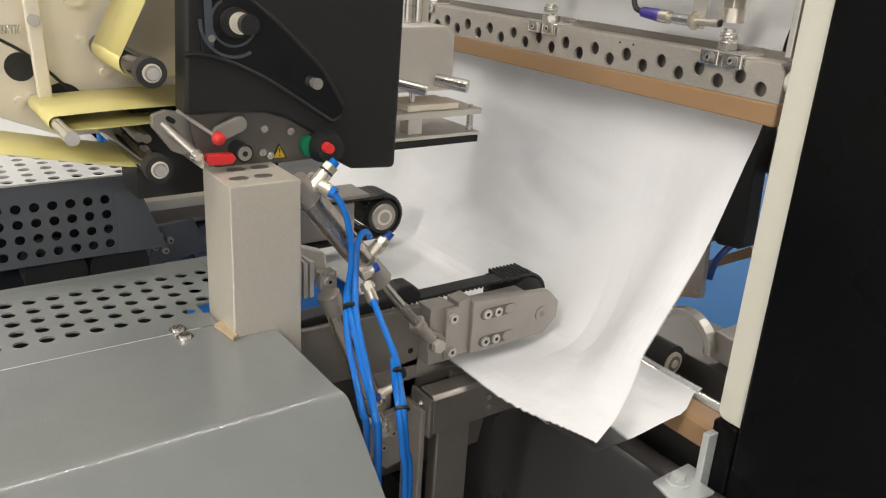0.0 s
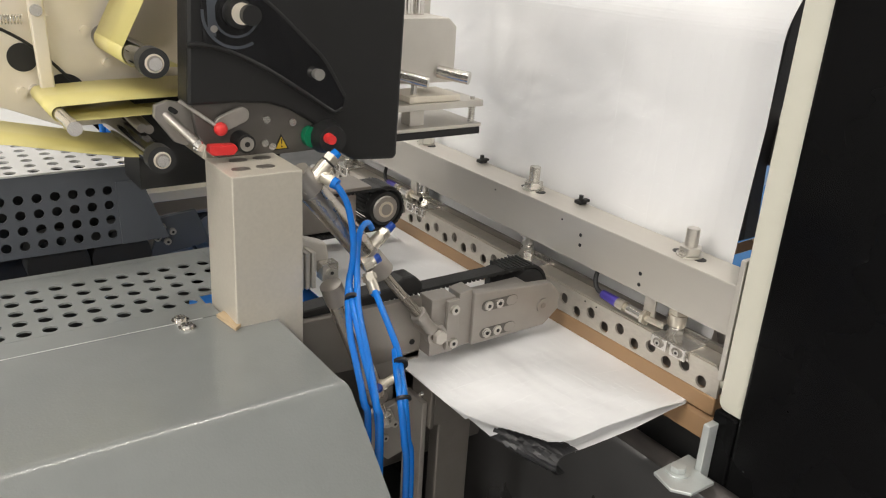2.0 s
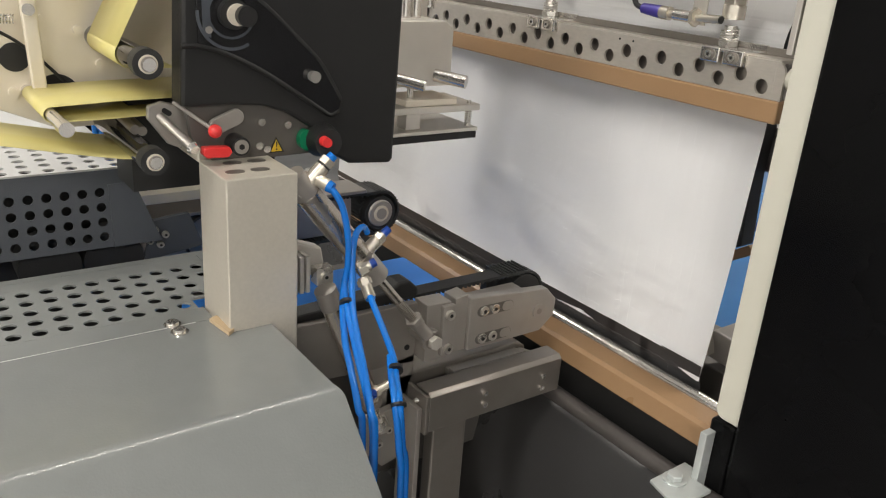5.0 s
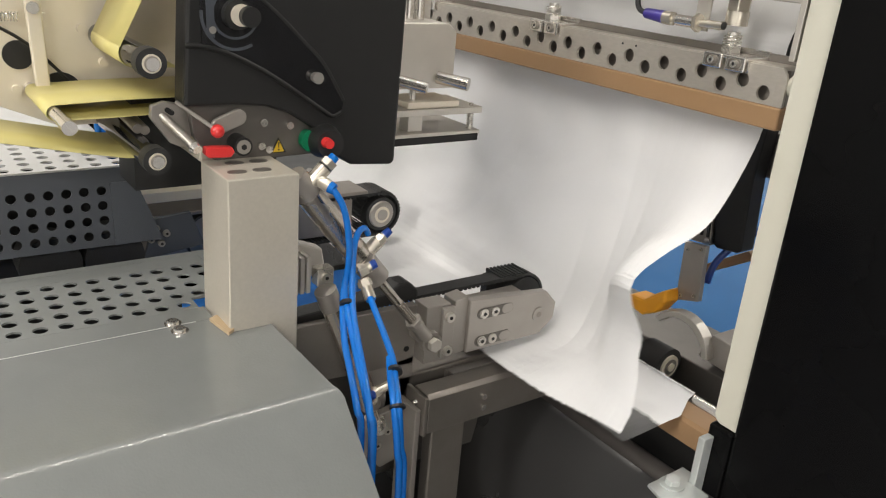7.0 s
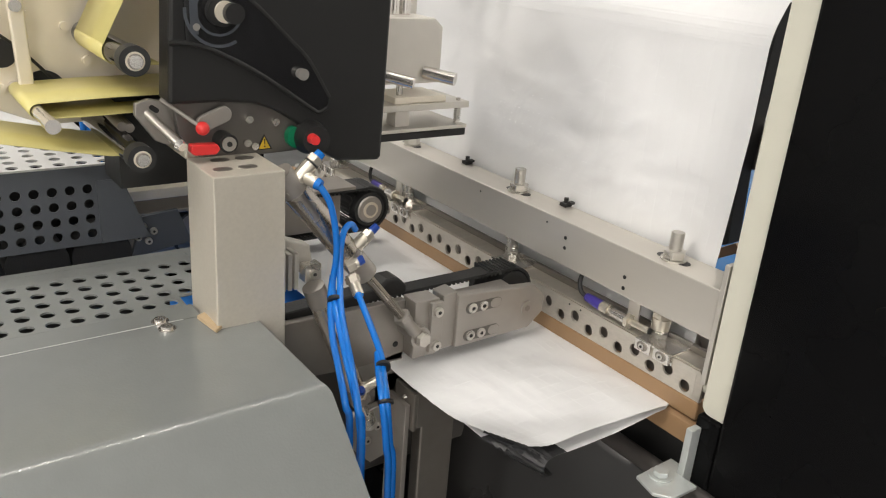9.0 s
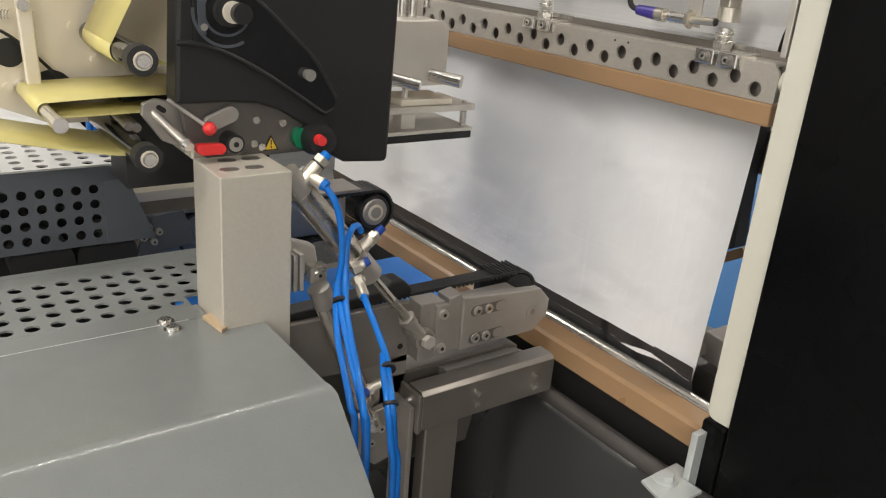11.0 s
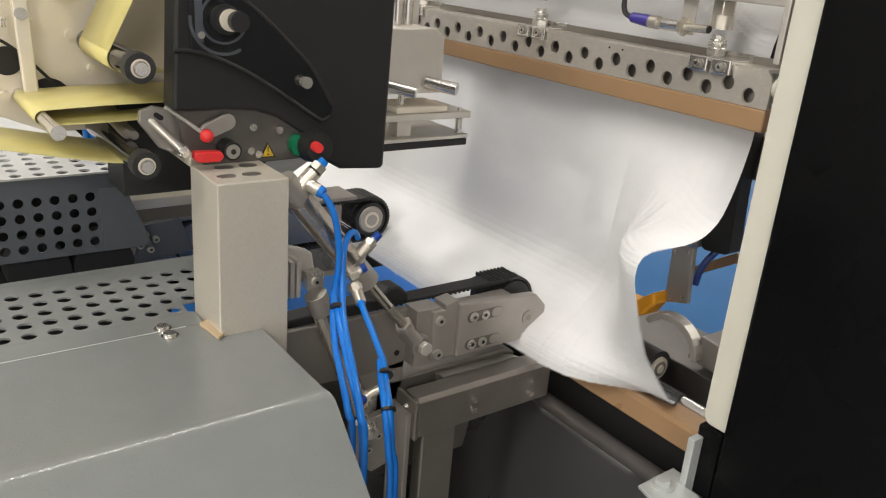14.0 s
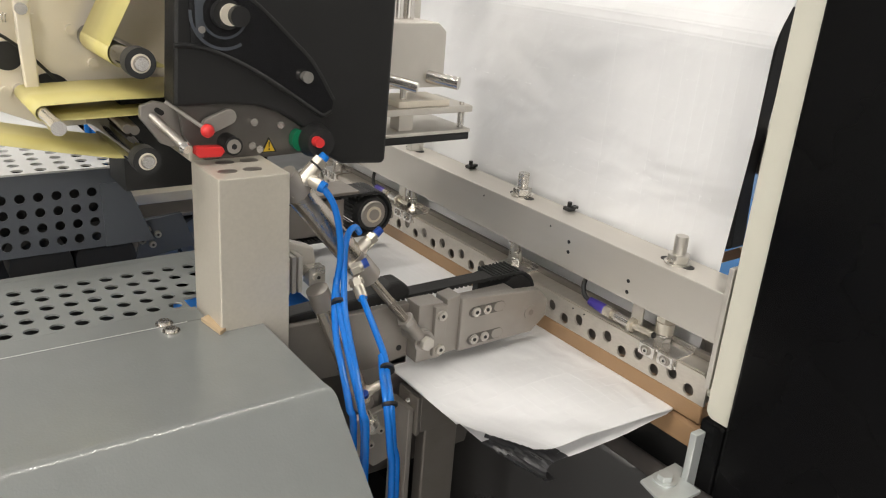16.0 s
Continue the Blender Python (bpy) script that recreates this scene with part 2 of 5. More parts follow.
for lx, ly, power, deep in LAMPS:
    lamp = thing("ceiling_panel", "white rectangular light panel set in the ceiling", "ceiling light", (lx, ly, 3.18), "ceiling light panels")
    fr = B()
    h = deep / 2
    for a, b, c, d in ((-0.62, 0.62, -h - 0.02, -h), (-0.62, 0.62, h, h + 0.02), (-0.62, -0.60, -h, h), (0.60, 0.62, -h, h)):
        box(fr, lx + a, lx + b, ly + c, ly + d, 3.165, 3.2)
    part("frame", fr, ALU, lamp)
    part("diffuser", box(B(), lx - 0.6, lx + 0.6, ly - h, ly + h, 3.17, 3.19), LIGHTP, lamp)


# ---- the grey machine cover and its post ----
def grey_cover():
    t = thing("machine_cover", "grey powder-coated sheet metal cover with perforated top", "machine cover", (0.1, 0.6, 1.168))
    zt = 1.168
    bm = B()
    r, px, py = 0.0062, 0.0200, 0.0210
    for i in range(17):
        for j in range(5):
            x0, y0 = 0.2570 - (i + 1) * px, 0.6665 + j * py
            if i < 2 and j < 1:
                continue
            holed_cell(bm, (x0, y0, zt), (1, 0, 0), (0, 1, 0), px, py, px / 2, py / 2, r)
    ob = part("perforated_panel", bm, GREY, t, "grey sheet with rows of round holes", weld=True)
    thicken(ob, 0.002)
    part("rear_strip", box(B(), -0.09, 0.285, 0.79, 0.800, zt - 0.012, zt), GREY, t)
    part("side_strip", box(B(), 0.2575, 0.285, 0.6735, 0.79, zt - 0.002, zt), GREY, t)
    part("inner_strip", box(B(), -0.0830, 0.2570, 0.7717, 0.7897, zt - 0.002, zt), GREY, t)
    # hood with the long rounded bend
    prof = [(0.6385, zt), (0.4940, zt)]
    for k in range(7):
        a = radians(90 + 48 * k / 6)
        prof.append((0.4905 + 0.015 * math.cos(a), zt - 0.015 + 0.015 * math.sin(a)))
    y1, z1 = prof[-1]
    prof += [(y1 - 0.0015 * math.cos(radians(48)), z1 - 0.0015 * math.sin(radians(48))), (y1 - 0.30 * math.cos(radians(48)), z1 - 0.30 * math.sin(radians(48)))]
    bm = B()
    cols = []
    for x in (-0.35, 0.262):
        cols.append([bm.verts.new((x + (0.018 * min(1, max(0, (0.490 - y) / 0.045)) if x > 0 else 0), y, z)) for y, z in prof])
    # the corner is cut back round the post
    for a, b in zip(range(len(prof) - 1), range(1, len(prof))):
        bm.faces.new((cols[0][a], cols[1][a], cols[1][b], cols[0][b]))
    hood = part("hood", bm, GREY, t)
    thicken(hood, 0.002)
    for p in hood.data.polygons:
        p.use_smooth = True
    mod = hood.modifiers.new("edges", "EDGE_SPLIT")
    mod.split_angle = radians(35)
    for p in ((0.186, 0.643), (0.187, 0.627)):
        s = screw(t, (p[0], p[1], zt), (0, 0, 1), 0.0052, 0.0036, CHROME, socket=False)
        part("washer", rod(B(), (p[0], p[1], zt - 0.0005), (p[0], p[1], zt + 0.0012), 0.0075), CHROME, s)
    # unseen rear and left closures, added to keep light out below the holes
    part("rear_light_block", box(B(), -0.34, 0.24, 0.792, 0.798, 1.06, zt - 0.0125), INK, t)
    part("side_light_block", box(B(), -0.36, -0.352, 0.20, 0.80, 0.90, zt), GREY, t)
    part("left_sheet", box(B(), -0.35, -0.0835, 0.664, 0.79, zt - 0.002, zt), GREY, t)
    part("front_margin", box(B(), -0.35, 0.2215, 0.6395, 0.6662, zt - 0.002, zt), GREY, t)
    part("seam", box(B(), 0.04, 0.205, 0.6386, 0.6394, zt - 0.002, zt + 0.0002), PALE, t, "worn bright seam")
    return t


grey_cover()


def post():
    t = thing("support_post", "champagne painted square steel post standing through the cover", "machine post", (0.255, 0.638, 1.168))
    bm = prism(B(), [(0.224, 0.607), (0.287, 0.607), (0.287, 0.671), (0.224, 0.671)], "z", 1.10, 1.304)
    part("column", bm, WARM, t, bevel=0.0012)
    for x, y in ((0.240, 0.628), (0.262, 0.628), (0.248, 0.655), (0.270, 0.655)):
        part("slot", prism(B(), stadium(x, y, 0.0165, 0.0052), "z", 1.3030, 1.3044), DULL, t, "recessed bolt slot")
    part("wedge", prism(B(), [(0.2155, 0.634), (0.2205, 0.601), (0.2275, 0.6065), (0.2235, 0.638)], "z", 1.1685, 1.1715), TAN, t, "tan packing wedge at the foot")
    return t


post()


# ---- dark perforated cover further back ----
def rear_cover():
    t = thing("rear_cover", "dark slate perforated metal cover with a pale perforated top", "machine cover", (0.0, 0.88, 1.25))
    bm = B()
    px, pz, r = 0.0168, 0.0156, 0.0049
    slope = Vector((0, -0.010 / 0.075, -1)).normalized()
    top = Vector((0, 0.852, 1.236))
    for i in range(14):
        for j in range(4):
            o = top + Vector((0.1885 - (i + 1) * px, 0, 0)) + slope * ((j + 1) * pz)
            holed_cell(bm, o, (1, 0, 0), -slope, px, pz, px / 2, pz / 2, r)
    ob = part("perforated_face", bm, NAVY, t, "dark slate sheet with round holes", weld=True)
    thicken(ob, 0.002, 1)
    up, dn = top - slope * 0.015, top + slope * 4 * pz
    low = dn + slope * 0.004
    for pts in ([up + Vector((-0.06, 0, 0)), up + Vector((0.2085, 0, 0)), top + Vector((0.2145, 0, 0)), top + Vector((-0.06, 0, 0))],
                [top + Vector((0.1885, 0, 0)), top + Vector((0.2145, 0, 0)), low + Vector((0.238, 0, 0)), low + Vector((0.1885, 0, 0))],
                [dn + Vector((-0.06, 0, 0)), dn + Vector((0.1885, 0, 0)), low + Vector((0.1885, 0, 0)), low + Vector((-0.06, 0, 0))]):
        bm = B()
        bm.faces.new([bm.verts.new(p) for p in pts])
        thicken(part("face_border", bm, NAVY, t), 0.002, 1)
    bm = B()
    zt, py, px = 1.2525, 0.021, 0.0215
    for i in range(13):
        for j in range(6):
            holed_cell(bm, (0.212 - (i + 1) * px, 0.856 + j * py, zt), (1, 0, 0), (0, 1, 0), px, py, px / 2, py / 2, 0.0058)
    thicken(part("perforated_top", bm, PALE, t, "pale grey sheet with round holes", weld=True), 0.002)
    part("top_border", box(B(), -0.07, 0.212, 0.983, 1.35, zt - 0.002, zt), PALE, t)
    # motors in the dark under it
    for x in (0.128, 0.192):
        part("drum", rod(B(), (x, 0.862, 1.148), (x, 0.90, 1.148), 0.031, seg=32), RUBBER, t, "black round motor end", smooth=True)
    # added black sheet that stands in for the shade seen through the holes
    part("back_plate", box(B(), -0.07, 0.20, 0.905, 0.910, 1.06, 1.245), INK, t)
    part("bearing_plate", prism(B(), [(0.222, 1.14), (0.29, 1.15), (0.275, 1.19), (0.236, 1.186)], "y", 0.862, 0.868), NAVY, t)
    for p in ((0.236, 1.176), (0.247, 1.169), (0.241, 1.158), (0.230, 1.164)):
        screw(t, (p[0], 0.862, p[1]), (0, -1, 0), 0.0040, 0.004)
    return t


rear_cover()


# ---- label applicator ----
def label_head():
    t = thing("label_applicator", "black plastic label applicator head with metal rollers", "label applicator", (0.31, 0.66, 1.29))
    # housing outline in X, Z
    out = [(0.213, 1.55), (0.213, 1.448), (0.208, 1.353), (0.222, 1.3525), (0.250, 1.353), (0.280, 1.3505), (0.300, 1.344), (0.318, 1.333), (0.328, 1.326),
           (0.345, 1.303), (0.366, 1.2905), (0.411, 1.287), (0.414, 1.291), (0.418, 1.447), (0.421, 1.55)]
    part("housing", prism(B(), out, "y", 0.66, 0.688), BLACKP, t, "matt black moulded plastic housing", bevel=0.003)
    part("rear_housing", prism(B(), [(0.262, 1.55), (0.262, 1.36), (0.30, 1.35), (0.345, 1.31), (0.366, 1.2915), (0.411, 1.2885), (0.4175, 1.447), (0.420, 1.55)], "y", 0.6885, 0.80), BLACKP, t)
    # dark window with a thick curved lower rim
    win = [(0.222, 1.50), (0.2235, 1.4035), (0.246, 1.3975), (0.277, 1.3825), (0.309, 1.3625), (0.335, 1.3450), (0.3435, 1.3405), (0.3515, 1.3440), (0.3535, 1.3530), (0.333, 1.386), (0.312, 1.407), (0.286, 1.431), (0.266, 1.446), (0.23, 1.50)]
    part("window", prism(B(), win, "y", 0.6575, 0.661), GLOSSB, t, "smoked glossy plastic window")
    rim = B()
    sweep(rim, [(0.2095, 0.6585, 1.4025)] + [(x, 0.6585, z - 0.001) for x, z in win[1:8]], 0.0021, 12)
    part("window_rim", rim, BLACKP, t, smooth=True)
    rim = B()
    sweep(rim, [(x, 0.6585, z) for x, z in win[8:13]], 0.0018, 12)
    part("window_rim", rim, BLACKP, t, smooth=True)
    part("window_inlay", prism(B(), [(0.226, 1.50), (0.2275, 1.411), (0.234, 1.409), (0.2325, 1.50)], "y", 0.6568, 0.6576), NAVY, t, "grey inner frame behind the window")
    for r0, r1, a0, a1 in ((0.0270, 0.0295, 175, 300), (0.0185, 0.0205, 120, 330)):
        part("window_inlay", prism(B(), arc(0.2515, 1.428, r1, a0, a1, 14) + arc(0.2515, 1.428, r0, a1, a0, 14), "y", 0.6569, 0.6576), NAVY, t, "grey reel rim behind the window")
    part("inlay_screw", rod(B(), (0.2315, 0.6545, 1.4155), (0.2315, 0.6570, 1.4155), 0.0030, 0.0022, 14), ARMS, t, smooth=True)
    bm = B()
    rod(bm, (0.2515, 0.650, 1.428), (0.2515, 0.6578, 1.428), 0.0120, seg=28)
    k = part("latch_knob", bm, BLACKP, t, "round black knob", smooth=True)
    part("knob_ring", rod(B(), (0.2535, 0.647, 1.428), (0.2535, 0.651, 1.428), 0.0088, seg=28), NICKEL, k, "satin metal ring", smooth=True)
    part("knob_cap", rod(B(), (0.2585, 0.640, 1.4275), (0.2585, 0.6475, 1.4275), 0.0082, seg=28), BLACKP, k, smooth=True)
    part("window_screw", rod(B(), (0.324, 0.650, 1.3755), (0.324, 0.658, 1.3755), 0.0052, 0.0044, 18), BOLT, t, smooth=True)
    # face plate behind the housing's lower rim
    pl = [(0.212, 1.3625), (0.300, 1.355), (0.350, 1.33), (0.35, 1.303), (0.30, 1.302), (0.262, 1.3005), (0.238, 1.301), (0.218, 1.325)]
    part("face_plate", prism(B(), pl, "y", 0.668, 0.676), PLATE, t, "grey metal face plate", bevel=0.001)
    for x, z in ((0.279, 1.3355), (0.304, 1.3315), (0.277, 1.3145), (0.284, 1.311)):
        part("pan_screw", rod(B(), (x, 0.663, z), (x, 0.668, z), 0.0034, 0.0026, 14), BOLT, t, smooth=True)
    s = part("warning_sign", prism(B(), [(0.2865, 1.3065), (0.3015, 1.3065), (0.294, 1.3205)], "y", 0.6668, 0.6679), INK, t, "yellow and black warning triangle")
    part("sign_face", prism(B(), [(0.2885, 1.3075), (0.2995, 1.3075), (0.294, 1.3182)], "y", 0.6662, 0.6668), SIGN, s)
    bm = B()
    prism(bm, [(0.2934, 1.3165), (0.2946, 1.3165), (0.2943, 1.3115), (0.2937, 1.3115)], "y", 0.6658, 0.6662)
    rod(bm, (0.294, 0.6658, 1.3096), (0.294, 0.6662, 1.3096), 0.0008, seg=10)
    part("exclamation_mark", bm, INK, s)
    # red and green control
    g = part("green_ring", prism(B(), [(0.321 + 0.0072 * math.cos(radians(a)), 1.317 + 0.0095 * math.sin(radians(a))) for a in range(0, 360, 20)], "y", 0.6600, 0.668), GREEN, t, "green rear of the switch", smooth=True)
    bm = B()
    rod(bm, (0.333, 0.640, 1.318), (0.336, 0.662, 1.3165), 0.0125, 0.0165, 28)
    part("switch_collar", bm, BLACKP, t, "round black collar", smooth=True)
    part("red_button", rod(B(), (0.3275, 0.632, 1.3205), (0.3285, 0.641, 1.320), 0.0044, 0.0050, 22), RED, t, "red push button", smooth=True, bevel=0.001)
    # red levers and small shafts
    bm = B()
    bmesh.ops.create_uvsphere(bm, u_segments=18, v_segments=12, radius=0.0058, matrix=Matrix.Translation((0.232, 0.650, 1.334)))
    part("red_knob", bm, RED, t, "round red lever knob", smooth=True)
    part("red_lever", prism(B(), [(0.2215, 1.3210), (0.244, 1.3200), (0.2465, 1.3155), (0.243, 1.3110), (0.2240, 1.3115), (0.2205, 1.3150)], "y", 0.648, 0.657), RED, t, "flat red lever", bevel=0.0012)
    part("hub", rod(B(), (0.2545, 0.650, 1.319), (0.2545, 0.668, 1.319), 0.0082, seg=24), INK, t, "dark rubber ring", smooth=True)
    part("hub_cap", rod(B(), (0.2545, 0.6485, 1.319), (0.2545, 0.651, 1.319), 0.0062, seg=20), ARMS, t, smooth=True)
    part("hub_socket", rod(B(), (0.2545, 0.6480, 1.319), (0.2545, 0.6487, 1.319), 0.0026, seg=6), INK, t)
    part("swing_arm", prism(B(), stadium(0.2460, 1.3390, 0.032, 0.0070, 8, radians(22)), "y", 0.659, 0.664), ARMS, t, bevel=0.0008)
    part("lever_stem", rod(B(), (0.205, 0.672, 1.3555), (0.229, 0.652, 1.3365), 0.0017, seg=10), ARMS, t, smooth=True)
    lp = part("link_plate", prism(B(), [(0.188, 1.350), (0.199, 1.3535), (0.2245, 1.348), (0.2335, 1.334), (0.243, 1.327), (0.2380, 1.3215), (0.222, 1.3235), (0.214, 1.3125), (0.203, 1.3175), (0.187, 1.340)], "y", 0.684, 0.690), ARMS, t, "grey link plate with slots", bevel=0.001)
    part("slot", prism(B(), stadium(0.203, 1.3450, 0.009, 0.0022, 6, radians(-35)), "y", 0.6832, 0.6842), INK, lp)
    part("slot", prism(B(), stadium(0.2235, 1.3415, 0.008, 0.0030, 6, radians(25)), "y", 0.6832, 0.6842), INK, lp)
    part("slot", prism(B(), stadium(0.2300, 1.3310, 0.012, 0.0026, 6, radians(-40)), "y", 0.6832, 0.6842), INK, lp)
    st = part("stop_pin", rod(B(), (0.196, 0.690, 1.3430), (0.2125, 0.650, 1.3215), 0.0040, seg=16), ARMS, t, smooth=True)
    part("pin_head", rod(B(), (0.2125, 0.651, 1.3215), (0.2138, 0.6475, 1.3200), 0.0056, 0.0040, 16), CHROME, st, smooth=True)
    for x, z in ((0.178, 1.330), (0.184, 1.3285)):
        part("shaft", rod(B(), (x, 0.76, z + 0.004), (x, 0.69, z), 0.0040, seg=14), DULL, t, smooth=True)
    part("inner_body", box(B(), 0.185, 0.262, 0.735, 0.79, 1.262, 1.352), INK, t, "dark inner body")
    part("block", box(B(), 0.225, 0.262, 0.676, 0.73, 1.3008, 1.318), NICKEL, t, bevel=0.002)
    return t


label_head()


def roller(name, p, length, r, hub, label):
    t = thing(name, label, "roller", p, "label web rollers")
    x, y, z = p
    part("shell", rod(B(), (x, y + 0.012, z), (x, y + length, z), r * 0.88, seg=28), GLOSSB if r > 0.011 else CHROME, t, smooth=True)
    if r > 0.011:
        part("end_ring", rod(B(), (x, y, z), (x, y + 0.014, z), r, seg=32), RUBBER, t, "black rubber end ring", smooth=True, bevel=0.002)
        part("bearing", rod(B(), (x, y - 0.001, z), (x, y + 0.001, z), r * 0.62, seg=24), NICKEL, t, smooth=True)
        part("retaining_ring", rod(B(), (x, y - 0.0018, z), (x, y - 0.0008, z), r * 0.50, seg=22), DULL, t, "dark retaining ring", smooth=True)
        part("shaft_end", rod(B(), (x, y - 0.004, z), (x, y, z), r * 0.43, r * 0.40, 18), CHROME, t, smooth=True)
    else:
        part("shaft_end", rod(B(), (x, y - 0.002, z), (x, y + 0.012, z), r, seg=24), CHROME, t, smooth=True, bevel=0.001)
    return t


roller("label_roller", (0.178, 0.64, 1.392), 0.16, 0.0118, 0, "black label roller with bright bearing end")
roller("label_roller", (0.179, 0.64, 1.315), 0.16, 0.0112, 0, "black label roller with bright bearing end")
roller("guide_roller", (0.116, 0.64, 1.346), 0.16, 0.0056, 0, "polished steel guide roller with flat end")


def back_plate():
    t = thing("roller_plate", "large satin nickel plate carrying the label rollers", "machine plate", (0.12, 0.80, 1.36))
    part("plate", prism(B(), [(-0.06, 1.60), (-0.06, 1.372), (0.091, 1.330), (0.138, 1.310), (0.261, 1.312), (0.261, 1.60)], "y", 0.80, 0.808), NICKEL, t, bevel=0.001)
    part("side_cheek", box(B(), 0.2575, 0.2615, 0.70, 0.80, 1.355, 1.60), NICKEL, t)
    # swing lever crossing the plate
    bar = [(0.104, 1.60), (0.1140, 1.424), (0.1170, 1.349), (0.1285, 1.349), (0.1265, 1.424), (0.1185, 1.60)]
    part("dancer_lever", prism(B(), bar, "y", 0.771, 0.779), NICKEL, t, "long satin metal lever", bevel=0.0015)
    for x, z, r in ((0.109, 1.375, 0.0125), (0.141, 1.3410, 0.0185)):
        part("access_hole", rod(B(), (x, 0.7985, z), (x, 0.8005, z), r, seg=32), INK, t, "dark round opening", smooth=True)
    for x, z in ((0.132, 1.407), (0.162, 1.398), (0.179, 1.368), (0.105, 1.345), (0.070, 1.36)):
        part("plate_screw", rod(B(), (x, 0.794, z), (x, 0.80, z), 0.0042, seg=16), NICKEL, t, smooth=True)
    part("small_pulley", rod(B(), (0.158, 0.790, 1.438), (0.158, 0.80, 1.438), 0.011, seg=28), NICKEL, t, smooth=True, bevel=0.002)
    part("lever_pin", rod(B(), (0.1195, 0.768, 1.418), (0.1195, 0.771, 1.418), 0.0050, seg=16), BOLT, t, smooth=True)
    coil = [(0.074 + 0.0004 * k, 0.785 + 0.0036 * math.cos(k * 1.05), 1.409 + 0.0036 * math.sin(k * 1.05)) for k in range(92)]
    part("spring", sweep(B(), coil, 0.0006, 6), BOLT, t)
    sweep(bm := B(), [(0.05, 0.790, 1.421), (0.096, 0.790, 1.399), (0.122, 0.790, 1.380), (0.153, 0.790, 1.346)], 0.0015, 6)
    part("cord", bm, INK, t)
    return t


back_plate()


def ribbon(bm, pts, y0, y1, th=0.0006):
    """A flat web whose line runs through (x, z) points, from y0 to y1 wide."""
    rings = [[bm.verts.new((x, y, z)) for y in (y0, y1)] for x, z in pts]
    for a, b in zip(rings, rings[1:]):
        bm.faces.new((a[0], a[1], b[1], b[0]))
    return bm


def label_web():
    t = thing("label_web", "pale yellow label backing paper running over the rollers", "label web", (0.14, 0.70, 1.37))
    y0, y1 = 0.692, 0.785
    top = [(0.285, 1.62), (0.178 - 0.0095, 1.3975)] + arc(0.178, 1.392, 0.0112, 150, 258) + [(0.190, 1.381), (0.215, 1.380)]
    run = [(0.255, 1.3560), (0.165, 1.3545)] + arc(0.116, 1.346, 0.0062, 92, 262, 10) + [(0.150, 1.3400), (0.215, 1.342)]
    low = [(0.02, 1.333), (0.08, 1.324), (0.13, 1.313), (0.168, 1.3055)] + arc(0.179, 1.315, 0.0106, 250, 350, 6)
    for nm, pts in (("upper_web", top), ("middle_web", run), ("lower_web", low)):
        ob = part(nm, ribbon(B(), pts, y0, y1), YELLOW, t, smooth=True)
        thicken(ob, 0.0005, 0)
    return t


label_web()


def tamp():
    t = thing("tamp_unit", "bright metal tamp unit with a spring-mounted pad", "label tamp", (0.56, 0.80, 1.30))
    part("pad", box(B(), 0.44, 0.625, 0.80, 0.90, 1.2635, 1.2725), BLACKP, t, "black tamp pad", bevel=0.001)
    part("pad_plate", box(B(), 0.44, 0.626, 0.799, 0.901, 1.2729, 1.2775), ALU, t, bevel=0.0008)
    part("upper_plate", box(B(), 0.44, 0.628, 0.80, 0.88, 1.2985, 1.3065), ALU, t, bevel=0.001)
    part("bridge", box(B(), 0.52, 0.595, 0.805, 0.86, 1.3067, 1.3145), NICKEL, t, bevel=0.001)
    part("foot", box(B(), 0.525, 0.545, 0.81, 0.83, 1.278, 1.298), ALU, t)
    bm = B()
    rod(bm, (0.616, 0.808, 1.2777), (0.616, 0.808, 1.31), 0.0028)
    p = part("guide_pin", bm, BOLT, t, smooth=True)
    bm = B()
    for k in range(7):
        rod(bm, (0.616, 0.808, 1.2785 + k * 0.0028), (0.616, 0.808, 1.2797 + k * 0.0028), 0.0046, seg=14)
    part("spring", bm, BOLT, p)
    part("valve_block", prism(B(), [(0.50, 1.3285), (0.590, 1.3285), (0.590, 1.395), (0.578, 1.4055), (0.50, 1.4055)], "y", 0.815, 0.885), ALU, t, "bright machined block", bevel=0.0015)
    part("back_plate", box(B(), 0.575, 0.60, 0.890, 0.898, 1.335, 1.55), ALU, t)
    part("cross_pin", rod(B(), (0.566, 0.815, 1.342), (0.590, 0.783, 1.338), 0.0078, seg=20), CHROME, t, smooth=True, bevel=0.001)
    part("cross_pin", rod(B(), (0.505, 0.812, 1.341), (0.532, 0.785, 1.335), 0.0070, seg=20), CHROME, t, smooth=True, bevel=0.001)
    for x in (0.541, 0.556):
        part("guide_rod", rod(B(), (x, 0.85, 1.4055), (x, 0.85, 1.62), 0.0068, seg=20), CHROME, t, smooth=True)
    part("mount_arm", box(B(), 0.40, 0.4995, 0.803, 0.85, 1.36, 1.40), ALU, t, bevel=0.001)
    part("post", rod(B(), (0.535, 0.82, 1.31), (0.535, 0.82, 1.333), 0.004, seg=14), BOLT, t, smooth=True)
    return t


tamp()


# ---- sealing jaw: moves up and down; modelled where it is shut ----
ZJ = 1.044


